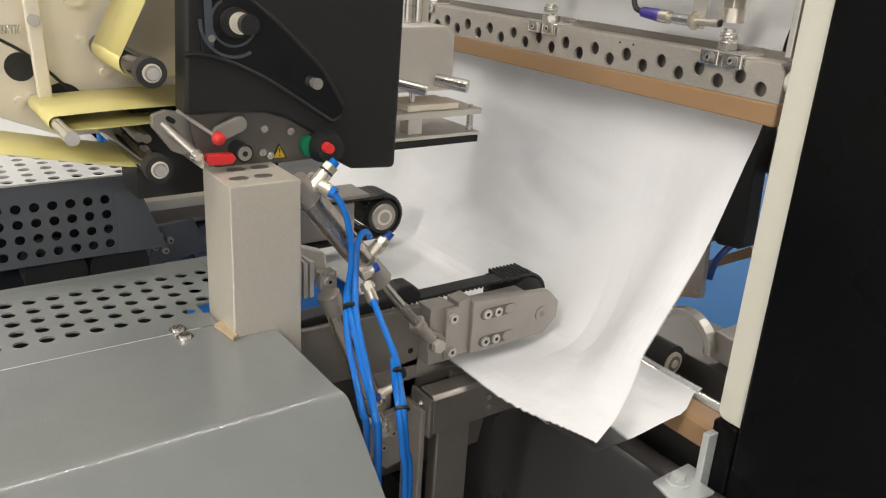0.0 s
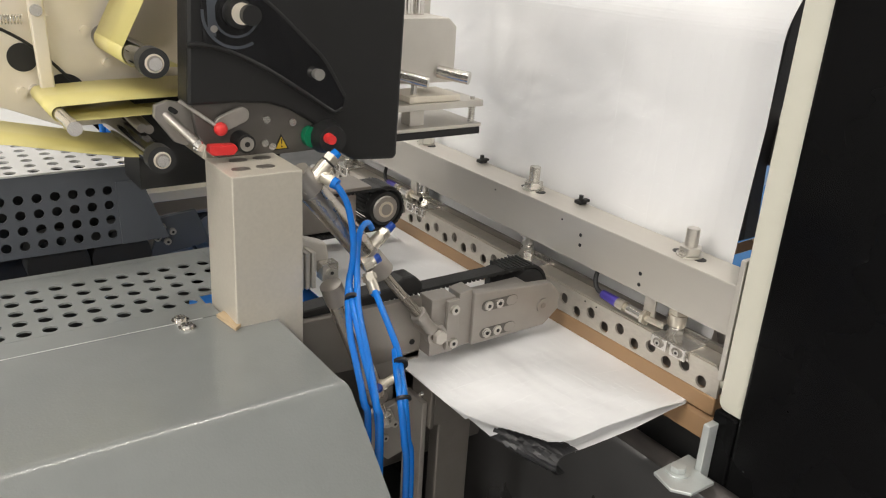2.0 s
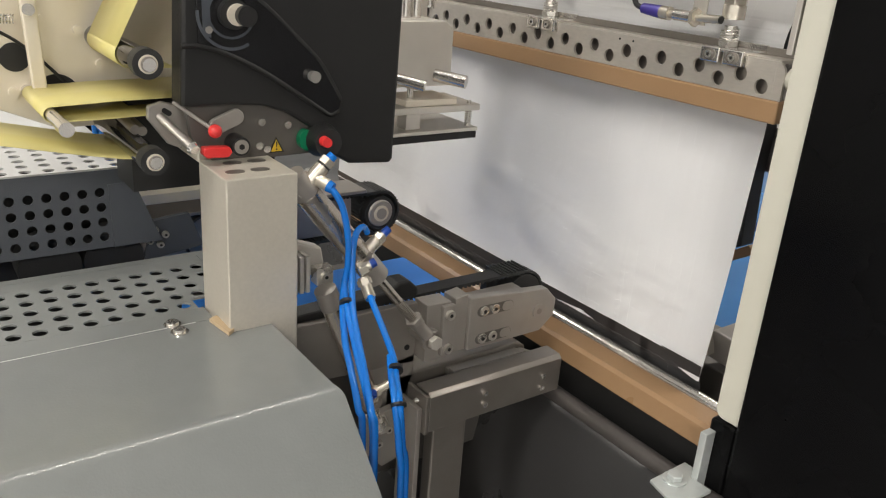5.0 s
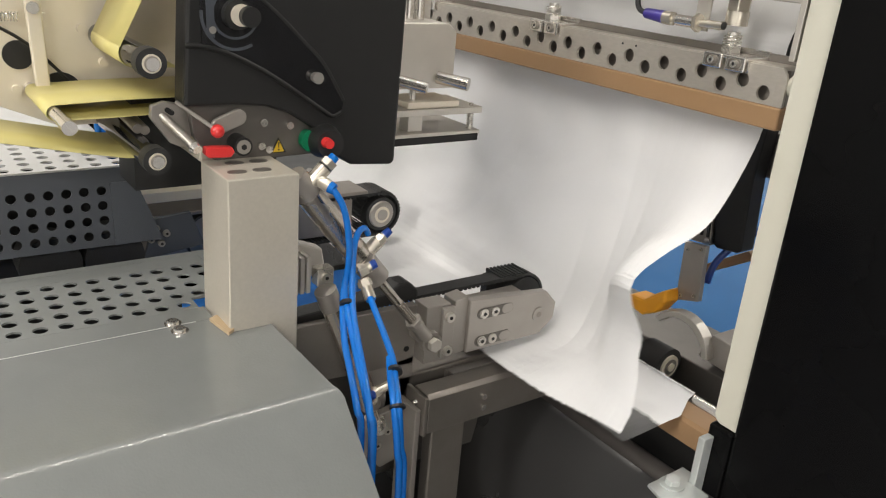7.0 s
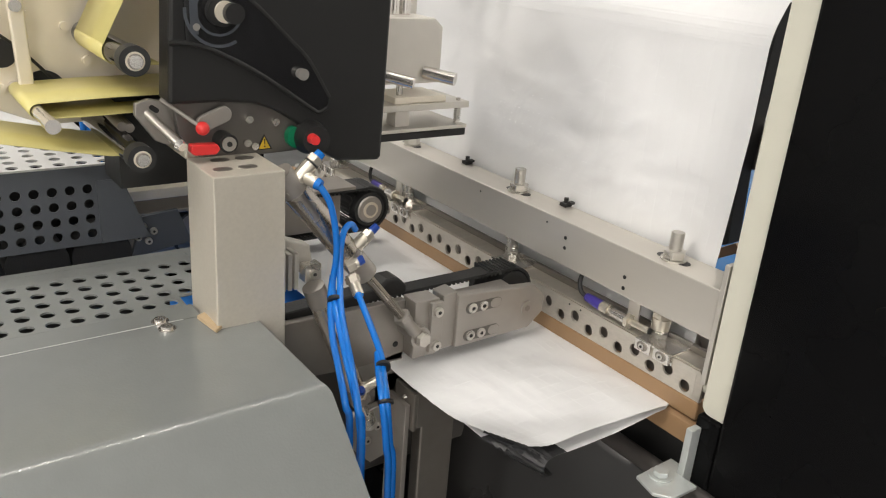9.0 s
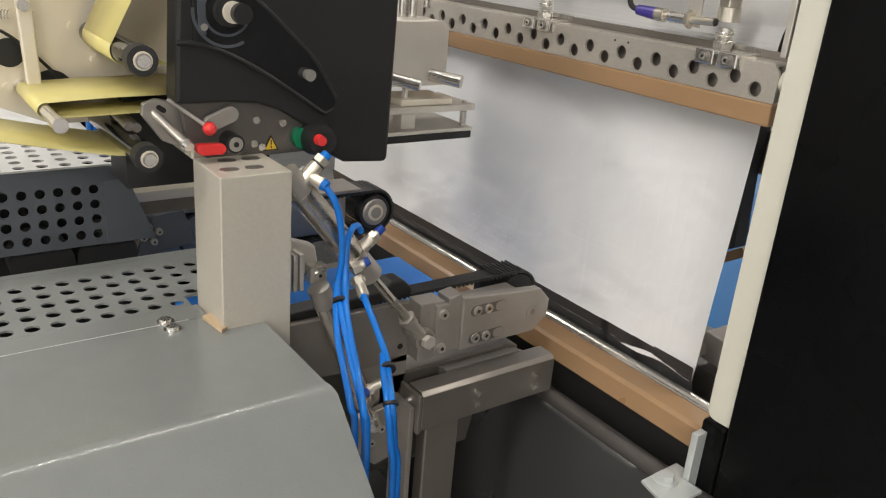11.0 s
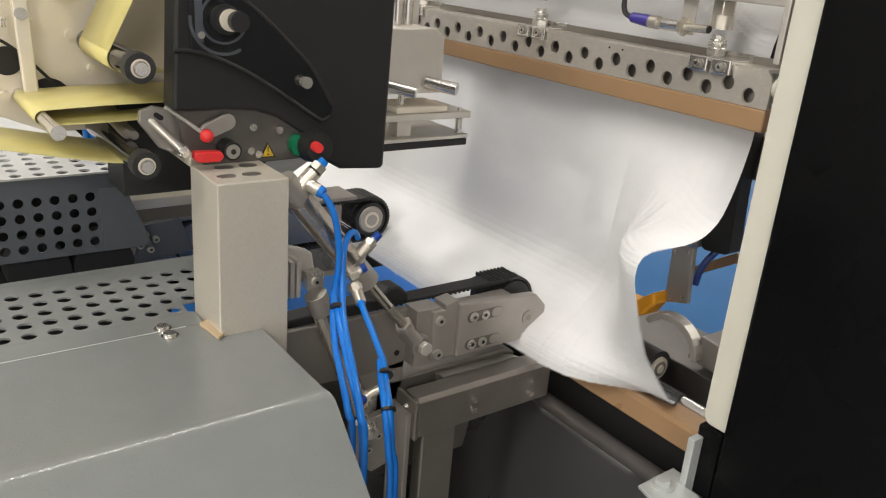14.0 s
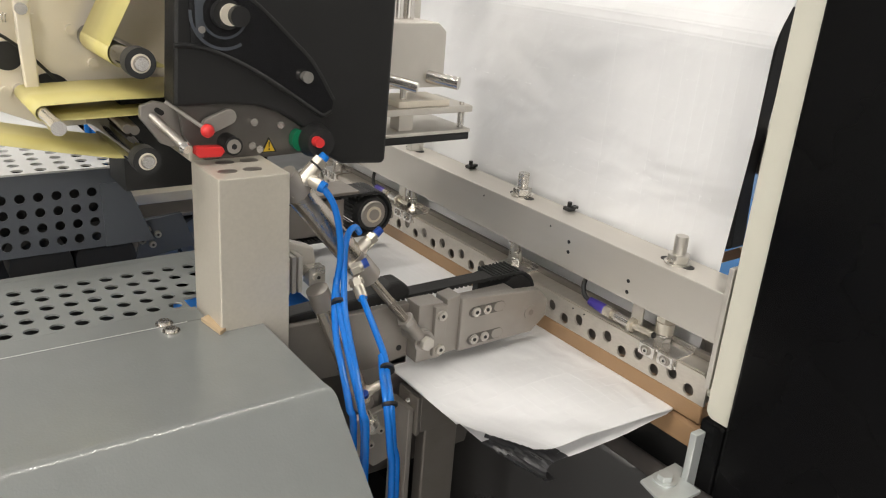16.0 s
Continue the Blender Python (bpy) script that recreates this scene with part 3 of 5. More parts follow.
def sealing_jaw():
    t = thing("sealing_jaw", "stainless upper sealing jaw with a brown taped edge", "sealing jaw", (0.68, 0.70, ZJ))
    ya, yb, x0 = 0.418, 1.32, 0.665
    part("taped_edge", prism(B(), [(x0 - 0.001, ZJ), (x0 + 0.03, ZJ), (x0 + 0.03, ZJ + 0.021), (x0 - 0.001, ZJ + 0.021)], "y", ya, yb), BROWN, t, "brown heat-resistant tape", bevel=0.002)
    bm = B()
    p, n = 0.0238, 37
    h, zb = 0.034, ZJ + 0.0212
    for k in range(n):
        up = k % 2
        holed_cell(bm, (x0, ya + 0.0095 + k * p, zb), (0, 1, 0), (0, 0, 1), p, h, p / 2, 0.0098 if not up else 0.0180, 0.0070)
    pl = part("holed_plate", bm, STEEL, t, "stainless plate with two rows of staggered round holes", weld=True)
    thicken(pl, 0.003, 1)
    part("plate_end", prism(B(), [(ya, zb), (ya + 0.0094, zb), (ya + 0.0094, zb + h), (ya + 0.006, zb + h), (ya + 0.0015, zb + h - 0.005), (ya, zb + h - 0.010)], "x", x0, x0 + 0.003), STEEL, t)
    part("plate_core", box(B(), x0 + 0.010, x0 + 0.022, ya + 0.004, yb, zb, zb + h - 0.002), DULL, t)
    part("plate_top", box(B(), x0 + 0.0032, x0 + 0.028, ya + 0.008, yb, zb + h - 0.003, zb + h + 0.001), STEEL, t)
    part("recess_strip", box(B(), x0 + 0.0285, x0 + 0.034, ya + 0.008, yb, zb + 0.004, zb + h + 0.008), DULL, t, "dark strip behind the plate")
    for y in (0.496, 0.752, 1.006, 1.25):
        # folded clamp: flat top, front face with two square-cornered lugs, one cheek
        cl = part("clamp", box(B(), 0.6605, 0.696, y - 0.037, y + 0.0115, 1.0992, 1.1028), CHROME, t, "bright folded clamp", bevel=0.0008)
        part("clamp_lip", box(B(), 0.6935, 0.696, y - 0.037, y + 0.0115, 1.1030, 1.1085), CHROME, cl, bevel=0.0006)
        for d in (0.0005, -0.0255):
            part("lug", box(B(), 0.6585, 0.6612, y + d - 0.0110, y + d + 0.0110, 1.0890, 1.1035), CHROME, cl, bevel=0.0035)
            part("lug_recess", prism(B(), stadium(y + d, 1.0963, 0.0140, 0.0048), "x", 0.6578, 0.6586), DULL, cl)
            part("lug_screw", rod(B(), (0.6562, y + d, 1.0963), (0.6579, y + d, 1.0963), 0.0038, seg=16), BOLT, cl, smooth=True)
            part("screw_socket", rod(B(), (0.6558, y + d, 1.0963), (0.65625, y + d, 1.0963), 0.0016, seg=6), INK, cl)
        part("clamp_cheek", prism(B(), [(0.664, 1.089), (0.690, 1.089), (0.694, 1.099), (0.662, 1.099)], "y", y - 0.0375, y - 0.0350), CHROME, cl)
        part("plunger", rod(B(), (0.684, y, 1.1028), (0.684, y, 1.122), 0.0062, seg=20), BOLT, cl, smooth=True)
        part("lock_nut", hexnut(B(), (0.684, y, 1.1032), (0, 0, 1), 0.0098, 0.005), BOLT, cl)
        coil = [(0.684 + 0.0082 * math.cos(k * 1.05), y + 0.0082 * math.sin(k * 1.05), 1.1085 + 0.00043 * k) for k in range(25)]
        part("spring", sweep(B(), coil, 0.0009, 6), BOLT, cl, "short steel spring")
    for y in (0.598, 0.617):
        part("plate_hole", rod(B(), (x0 - 0.0004, y, zb + h - 0.005), (x0 + 0.0004, y, zb + h - 0.005), 0.0012, seg=10), INK, t)
    part("end_bolt", rod(B(), (0.676, 0.402, 1.085), (0.676, 0.418, 1.085), 0.010, seg=20), CREAM, t, "pale end stop", smooth=True)
    return t


def press_beam():
    """The beam over the jaw; it rides up on its springs when the jaw is open."""
    t = thing("press_beam", "heavy aluminium beam with threaded studs above the sealing jaw", "machine beam", (0.68, 0.70, ZJ))
    yb = 1.32
    part("beam", box(B(), 0.660, 0.708, 0.4175, yb, 1.140, 1.195), ALU, t, "heavy aluminium beam", bevel=0.0012)
    part("end_plate", box(B(), 0.657, 0.722, 0.4110, 0.4170, 1.092, 1.224), ALU, t, "upright end plate", bevel=0.001)
    for y in (0.496, 0.752, 1.006, 1.25):
        st = part("stud", rod(B(), (0.684, y, 1.124), (0.684, y, 1.2260), 0.0066, seg=20), BOLT, t, "threaded steel stud", smooth=True)
        bm = B()
        for k in range(12):
            rod(bm, (0.684, y, 1.2055 + k * 0.0017), (0.684, y, 1.2065 + k * 0.0017), 0.0072, seg=16)
        part("thread", bm, BOLT, st)
        part("nut", hexnut(B(), (0.684, y, 1.1970), (0, 0, 1), 0.0125, 0.0090), BOLT, st, bevel=0.0008)
        part("washer", rod(B(), (0.684, y, 1.1952), (0.684, y, 1.1969), 0.0142, seg=24), BOLT, st)
        part("beam_slot", prism(B(), stadium(0.684, y, 0.042, 0.0066, 8, radians(90)), "z", 1.1945, 1.1956), INK, st)
        if y < 0.6:
            part("sleeve", rod(B(), (0.684, y, 1.1130), (0.684, y, 1.126), 0.0108, seg=24), BRASS, st, smooth=True)
            part("sleeve_nut", hexnut(B(), (0.684, y, 1.126), (0, 0, 1), 0.0112, 0.013), BRASS, st, bevel=0.0008)
        else:
            part("lower_nut", hexnut(B(), (0.684, y, 1.130), (0, 0, 1), 0.0105, 0.009), BOLT, st, bevel=0.0008)
            part("neck", rod(B(), (0.684, y, 1.116), (0.684, y, 1.130), 0.0075, seg=18), BOLT, st, smooth=True)
    for y, z in ((0.5370, 1.1625), (0.5366, 1.1495), (0.6340, 1.1750), (0.6332, 1.1625)):
        part("tapped_hole", rod(B(), (0.6595, y, z), (0.6603, y, z), 0.0023, seg=12), INK, t)
    for y in (0.668, 0.80):
        part("small_hole", rod(B(), (0.6595, y, 1.184), (0.6603, y, 1.184), 0.0013, seg=10), INK, t)
    for y in (0.680, 0.885):
        b = part("cable_clip", box(B(), 0.694, 0.706, y - 0.0055, y + 0.0055, 1.1952, 1.200), INK, t, "small black cable clip", bevel=0.001)
        part("clip_screw", rod(B(), (0.700, y, 1.200), (0.700, y, 1.206), 0.0030, seg=12), INK, b)
        part("clip_tail", box(B(), 0.6965, 0.7035, y - 0.012, y - 0.0054, 1.2005, 1.2035), INK, b)
    # proximity sensors with their cables
    for y in (0.528, 1.02):
        s = part("sensor", rod(B(), (0.668, y - 0.030, 1.1120), (0.668, y + 0.002, 1.1110), 0.0040, seg=20), BRASS, t, "bright cylindrical sensor", smooth=True)
        part("sensor_body", rod(B(), (0.668, y + 0.002, 1.1110), (0.668, y + 0.024, 1.1112), 0.0055, seg=20), CHROME, s, smooth=True)
        part("sensor_face", rod(B(), (0.668, y - 0.0315, 1.1120), (0.668, y - 0.030, 1.1120), 0.0036, seg=16), INK, s)
        part("sensor_nut", hexnut(B(), (0.668, y - 0.003, 1.1112), (0, 1, 0), 0.0090, 0.0045), BRASS, s)
        part("sensor_neck", rod(B(), (0.668, y + 0.024, 1.1112), (0.668, y + 0.030, 1.1114), 0.0042, seg=16), BRASS, s, smooth=True)
        part("coupling", rod(B(), (0.668, y + 0.030, 1.1114), (0.668, y + 0.041, 1.1116), 0.0066, seg=20), BRASS, s, smooth=True)
        part("plug", rod(B(), (0.668, y + 0.041, 1.1116), (0.668, y + 0.066, 1.1130), 0.0066, 0.0052, 18), PURPLE, s, "violet plug", smooth=True)
        c = B()
        sweep(c, [(0.668, y + 0.064, 1.1128), (0.668, y + 0.076, 1.116), (0.671, y + 0.083, 1.127), (0.678, y + 0.084, 1.144)], 0.0028, 10)
        part("cable", c, RUBBER, s, smooth=True)
        part("sensor_bracket", box(B(), 0.6735, 0.6755, y - 0.008, y + 0.008, 1.104, 1.140), ALU, s, "bright hanging bracket")
    return t


JAW, BEAM = sealing_jaw(), press_beam()


# ---- lower seal bar ----
def lower_jaw():
    t = thing("lower_seal_bar", "lower seal bar with brown taped top edge", "seal bar", (0.68, 0.7, 1.03))
    part("taped_bar", prism(B(), [(0.659, 1.016), (0.6645, 1.0365), (0.669, 1.040), (0.699, 1.040), (0.699, 1.016)], "y", 0.400, 1.45), BROWN, t, "brown heat-resistant tape over the bar", bevel=0.0015)
    part("under_bar", box(B(), 0.664, 0.72, 0.40, 1.45, 0.97, 1.015), INK, t)
    part("guide_rod", rod(B(), (0.709, 0.402, 1.036), (0.709, 1.45, 1.036), 0.0085, seg=24), CHROME, t, "polished steel rod", smooth=True)
    part("rear_rail", box(B(), 0.726, 0.738, 0.40, 1.45, 0.97, 1.000), DULL, t)
    return t


lower_jaw()


# ---- guard panel beside the jaw ----
def guard():
    t = thing("guard_panel", "tall black guard panel with a rounded cream edge", "machine guard", (0.75, 0.40, 1.2))
    pts = [(0.4075, 1.75), (0.4075, 1.075)] + arc(0.3975, 1.0745, 0.0100, 0, -90, 6) + [(0.3805, 1.0645), (0.3795, 1.75)]
    part("cream_edge", prism(B(), pts, "x", 0.655, 0.675), CREAM, t, "cream plastic edge", bevel=0.001)
    part("edge_gasket", prism(B(), [(y + 0.002 if y > 0.39 else y, z - 0.002) for y, z in pts], "x", 0.6753, 0.685), INK, t)
    part("panel", box(B(), 0.650, 0.690, -0.6, 0.3795, 0.2, 1.75), PANEL, t, "black glossy guard sheet", bevel=0.004)
    part("lower_panel", box(B(), 0.650, 0.690, 0.3798, 0.408, 0.2, 1.0635), PANEL, t, bevel=0.003)
    return t


guard()


def guard_bracket():
    t = thing("angle_bracket", "zinc plated angle bracket bolted to the black guard", "bracket", (0.63, 0.41, 0.98))
    part("upright", box(B(), 0.6345, 0.6495, 0.3985, 0.4065, 0.90, 1.052), ZINC, t, bevel=0.001)
    part("flange", prism(B(), [(0.585, 0.396), (0.598, 0.380), (0.634, 0.380), (0.634, 0.4070), (0.649, 0.4070), (0.649, 0.426), (0.592, 0.424)], "z", 0.994, 0.998), ZINC, t, bevel=0.001)
    b = part("bolt", hexnut(B(), (0.614, 0.411, 0.9998), (0, 0, 1), 0.0085, 0.006), ZINC, t, bevel=0.0008)
    part("washer", rod(B(), (0.614, 0.411, 0.9982), (0.614, 0.411, 0.9998), 0.0125, seg=22), ZINC, b)
    part("bolt_shank", rod(B(), (0.614, 0.411, 0.976), (0.614, 0.411, 0.9938), 0.004, seg=12), ZINC, b)
    return t


guard_bracket()


# ---- belt arms that draw the film in ----
PIV = (0.265, 0.68, 1.096)


def timing_belt(parent, y0, y1, xa, xb, zc, r, label=""):
    """A toothed belt round two wheels, teeth inward."""
    outer = arc(xb, zc, r, 90, -90, 12) + arc(xa, zc, r, 270, 90, 12)
    th = 0.0032
    inner = arc(xb, zc, r - th, 90, -90, 12) + arc(xa, zc, r - th, 270, 90, 12)
    bm = B()
    n = len(outer)
    vo = [[bm.verts.new((x, y, z)) for x, z in outer] for y in (y0, y1)]
    vi = [[bm.verts.new((x, y, z)) for x, z in inner] for y in (y0, y1)]
    for k in range(n):
        j = (k + 1) % n
        bm.faces.new((vo[0][k], vo[0][j], vo[1][j], vo[1][k]))
        bm.faces.new((vi[0][k], vi[1][k], vi[1][j], vi[0][j]))
        bm.faces.new((vo[0][k], vi[0][k], vi[0][j], vo[0][j]))
        bm.faces.new((vo[1][k], vo[1][j], vi[1][j], vi[1][k]))
    belt = part("belt", bm, RUBBER, parent, label or "black toothed belt", smooth=True)
    bm = B()
    k = xa + 0.006
    while k < xb - 0.004:
        for z0, z1 in ((zc + r - th - 0.0024, zc + r - th + 0.0002), (zc - r + th - 0.0002, zc - r + th + 0.0024)):
            box(bm, k, k + 0.0030, y0 + 0.0005, y1 - 0.0005, z0, z1)
        k += 0.0062
    tagged(part("teeth", bm, RUBBER, belt, "black belt teeth"), kind="stuff")
    return belt


def upper_arm():
    t = thing("upper_belt_arm", "grey steel belt arm with bolted side plates", "belt arm", PIV)
    # tip plate, side block, long side plate
    tip = [(0.512, 1.062), (0.622, 1.0625), (0.6425, 1.0795), (0.6435, 1.1005), (0.6270, 1.1175), (0.512, 1.127)]
    tp = part("tip_plate", prism(B(), tip, "y", 0.640, 0.652), ARMS, t, "bead-blasted steel tip plate", bevel=0.0015)
    for z in (1.1080, 1.0735):
        part("slot", prism(B(), stadium(0.5490, z, 0.052, 0.0064), "y", 0.6393, 0.6404), PLATE, tp)
        part("slot_end", prism(B(), stadium(0.5665, z, 0.016, 0.0058), "y", 0.6389, 0.6394), ARMS, tp, "machined slot end")
        for x in (0.5325, 0.5480):
            screw(tp, (x, 0.6393, z), (0, -1, 0), 0.0060, 0.0020)
    part("shoulder", prism(B(), [(0.495, 1.062), (0.5125, 1.062), (0.5125, 1.131), (0.495, 1.128)], "y", 0.645, 0.668), ARMS, t, bevel=0.001)
    bl = part("side_block", prism(B(), [(0.456, 1.060), (0.488, 1.060), (0.488, 1.128), (0.456, 1.129)], "y", 0.643, 0.668), ARMS, t, bevel=0.001)
    part("strap", box(B(), 0.474, 0.490, 0.637, 0.6428, 1.066, 1.126), ARMS, t, "steel clamping strap", bevel=0.0008)
    for z in (1.0745, 1.1155):
        screw(bl, (0.482, 0.637, z), (0, -1, 0), 0.0058, 0.004)
    part("grub", rod(B(), (0.4885, 0.648, 1.094), (0.496, 0.648, 1.094), 0.0022, seg=10), BOLT, bl)
    part("axle_screw", rod(B(), (0.6165, 0.6385, 1.090), (0.6165, 0.640, 1.090), 0.0092, seg=24), ARMS, tp, smooth=True)
    part("axle_socket", rod(B(), (0.6165, 0.6380, 1.090), (0.6165, 0.6386, 1.090), 0.0040, seg=6), DULL, tp)
    part("long_plate", prism(B(), [(0.255, 1.065), (0.456, 1.052), (0.456, 1.125), (0.255, 1.128)], "y", 0.662, 0.672), MIDST, t, "dark steel side plate", bevel=0.001)
    part("hub_plate", prism(B(), [(0.395, 1.055), (0.40, 1.02), (0.425, 1.000), (0.445, 1.008), (0.4555, 1.035), (0.4555, 1.062)], "y", 0.662, 0.672), ARMS, t, bevel=0.001)
    part("top_cover", prism(B(), [(0.30, 1.118), (0.30, 1.132), (0.425, 1.1385), (0.438, 1.1475), (0.452, 1.1475), (0.463, 1.1370), (0.464, 1.127), (0.455, 1.126)], "y", 0.6725, 0.698), BLACKP, t, "dark cover plate with a raised end", bevel=0.003)
    timing_belt(t, 0.674, 0.695, 0.30, 0.620, 1.0970, 0.0315)
    nose = [(0.578, 1.083), (0.578, 1.1230), (0.590, 1.1255)] + arc(0.620, 1.0965, 0.0295, 90, -40, 10)
    cap = part("nose_cap", prism(B(), nose, "y", 0.6955, 0.706), RUBBER, t, "black ribbed nose beside the belt", smooth=True)
    for k in range(8):
        part("rib", box(B(), 0.583 + 0.0056 * k, 0.5852 + 0.0056 * k, 0.6750, 0.7055, 1.1255, 1.1302), RUBBER, cap)
    part("belt_bed", box(B(), 0.47, 0.585, 0.6745, 0.6945, 1.0705, 1.104), RUBBER, t, "black slide bed under the belt")
    part("tip_bed", box(B(), 0.51, 0.60, 0.6525, 0.674, 1.066, 1.1175), ARMS, t, bevel=0.001)
    part("pulley", rod(B(), (0.620, 0.673, 1.0970), (0.620, 0.696, 1.0970), 0.0265, seg=28), RUBBER, t, smooth=True)
    part("rod_boss", rod(B(), (0.455, 0.6365, 1.094), (0.455, 0.662, 1.094), 0.0085, seg=22), ARMS, t, smooth=True)
    part("lug_bolt", hexnut(B(), (0.455, 0.6265, 1.094), (0, -1, 0), 0.0080, 0.007), ALU, t, bevel=0.0008)
    for x, z in ((0.372, 1.067), (0.385, 1.066), (0.380, 1.055), (0.445, 1.073)):
        part("plate_hole", rod(B(), (x, 0.6613, z), (x, 0.6622, z), 0.0034, seg=12), INK, t)
    return t


def far_arm():
    t = thing("far_belt_arm", "second belt arm with a large toothed belt pulley", "belt arm", (0.265, 1.0, 1.108))
    timing_belt(t, 0.985, 1.035, 0.34, 0.600, 1.108, 0.034)
    p = part("pulley", rod(B(), (0.600, 0.983, 1.108), (0.600, 1.035, 1.108), 0.0255, seg=36), RUBBER, t, smooth=True)
    for k in range(40):
        a = radians(9 * k)
        part("rib", rod(B(), (0.600 + 0.0345 * math.cos(a), 0.986, 1.108 + 0.0345 * math.sin(a)), (0.600 + 0.0345 * math.cos(a), 1.034, 1.108 + 0.0345 * math.sin(a)), 0.0013, seg=6), RUBBER, p)
    part("hub", rod(B(), (0.600, 0.9805, 1.108), (0.600, 0.984, 1.108), 0.0190, 0.0215, 32), ARMS, p, "grey pulley face", smooth=True)
    part("hub_ring", rod(B(), (0.600, 0.9795, 1.108), (0.600, 0.9806, 1.108), 0.0125, seg=26), NICKEL, p, smooth=True)
    part("hub_cap", rod(B(), (0.600, 0.9785, 1.108), (0.600, 0.9796, 1.108), 0.0085, seg=22), ARMS, p, smooth=True)
    part("top_rail", box(B(), 0.26, 0.575, 0.982, 1.04, 1.1425, 1.1475), DULL, t, bevel=0.001)
    part("side_plate", box(B(), 0.26, 0.555, 0.992, 1.03, 1.082, 1.134), DULL, t, bevel=0.001)
    return t


UPPER = upper_arm()
FAR = far_arm()
LPIV = (0.40, 0.68, 0.985)


def lower_arm():
    t = thing("lower_belt_arm", "dark steel lower belt arm with bolts", "belt arm", LPIV)
    part("beam", prism(B(), [(0.42, 0.998), (0.605, 1.004), (0.622, 1.016), (0.622, 1.032), (0.605, 1.040), (0.42, 1.038)], "y", 0.662, 0.700), DULL, t, bevel=0.002)
    part("tip_plate", prism(B(), [(0.50, 0.999), (0.60, 1.000), (0.622, 1.010), (0.628, 1.026), (0.608, 1.036), (0.50, 1.036)], "y", 0.645, 0.6555), ARMS, t, "steel tip plate", bevel=0.001)
    for x in (0.545, 0.595):
        screw(t, (x, 0.645, 1.012), (0, -1, 0), 0.006, 0.003)
    part("side_rail", box(B(), 0.50, 0.605, 0.656, 0.6615, 1.012, 1.034), ARMS, t, bevel=0.001)
    for x in (0.515, 0.540, 0.554, 0.568):
        screw(t, (x, 0.6556, 1.024), (0, -1, 0), 0.0055, 0.004)
    part("crank", prism(B(), [(0.382, 1.005), (0.430, 1.012), (0.446, 0.985), (0.438, 0.945), (0.410, 0.938), (0.385, 0.965)], "y", 0.646, 0.656), ARMS, t, bevel=0.001)
    for x, z in ((0.428, 1.000), (0.416, 0.985), (0.404, 0.970)):
        screw(t, (x, 0.646, z), (0, -1, 0), 0.0045, 0.003)
    return t


LOWER = lower_arm()


def finger_guard():
    t = thing("angle_guard", "folded dark stainless guard on a square post", "machine guard", (0.55, 0.62, 1.0))
    prof = [(0.612, 0.991), (0.612, 1.034), (0.617, 1.0385), (0.640, 1.0385), (0.640, 1.0355), (0.6185, 1.0355), (0.615, 1.032), (0.615, 0.991)]
    part("guard_sheet", prism(B(), prof, "x", 0.446, 0.638), DULL, t, "folded stainless sheet", bevel=0.0008)
    part("end_fold", box(B(), 0.441, 0.4455, 0.612, 0.650, 0.988, 1.036), DULL, t, bevel=0.001)
    for x, z in ((0.521, 1.019), (0.5215, 1.005), (0.608, 1.0185), (0.6085, 1.002)):
        part("dome_screw", rod(B(), (x, 0.6085, z), (x, 0.612, z), 0.0034, 0.0022, 14), CHROME, t, smooth=True)
    for z in (1.024, 1.010, 0.996):
        part("dome_screw", rod(B(), (0.4375, 0.630, z), (0.441, 0.630, z), 0.0022, 0.0034, 14), CHROME, t, smooth=True)
    part("post", box(B(), 0.456, 0.502, 0.6165, 0.634, 0.30, 0.99), DULL, t, "square steel post", bevel=0.002)
    part("side_flange", box(B(), 0.434, 0.4405, 0.618, 0.655, 0.82, 1.02), ARMS, t, bevel=0.001)
    part("post_foot", box(B(), 0.43, 0.51, 0.60, 0.67, 0.0, 0.30), DULL, t)
    return t


finger_guard()


def belt_conveyor():
    t = thing("belt_conveyor", "blue belt conveyor with a dark steel bed", "conveyor", (0.45, 0.83, 1.03))
    bm = prism(B(), [(0.0, 1.028)] + [(0.644, 1.028)] + arc(0.644, 1.018, 0.010, 90, -90, 8) + [(0.0, 1.008)], "y", 0.740, 0.985)
    part("belt", bm, BLUEB, t, "blue belt", smooth=True)
    part("bed", box(B(), 0.0, 0.60, 0.7325, 1.05, 0.955, 1.007), PLATE, t, "dark steel bed", bevel=0.003)
    part("bed_cover", box(B(), 0.36, 0.614, 0.7235, 0.7322, 0.86, 1.0355), PLATE, t, "folded dark steel cover", bevel=0.004)
    part("side_rail", box(B(), 0.30, 0.64, 0.7335, 0.7385, 1.0075, 1.031), ARMS, t, bevel=0.001)
    part("pedestal", box(B(), 0.10, 0.40, 0.72, 1.05, 0.0, 0.954), DULL, t)
    return t


belt_conveyor()


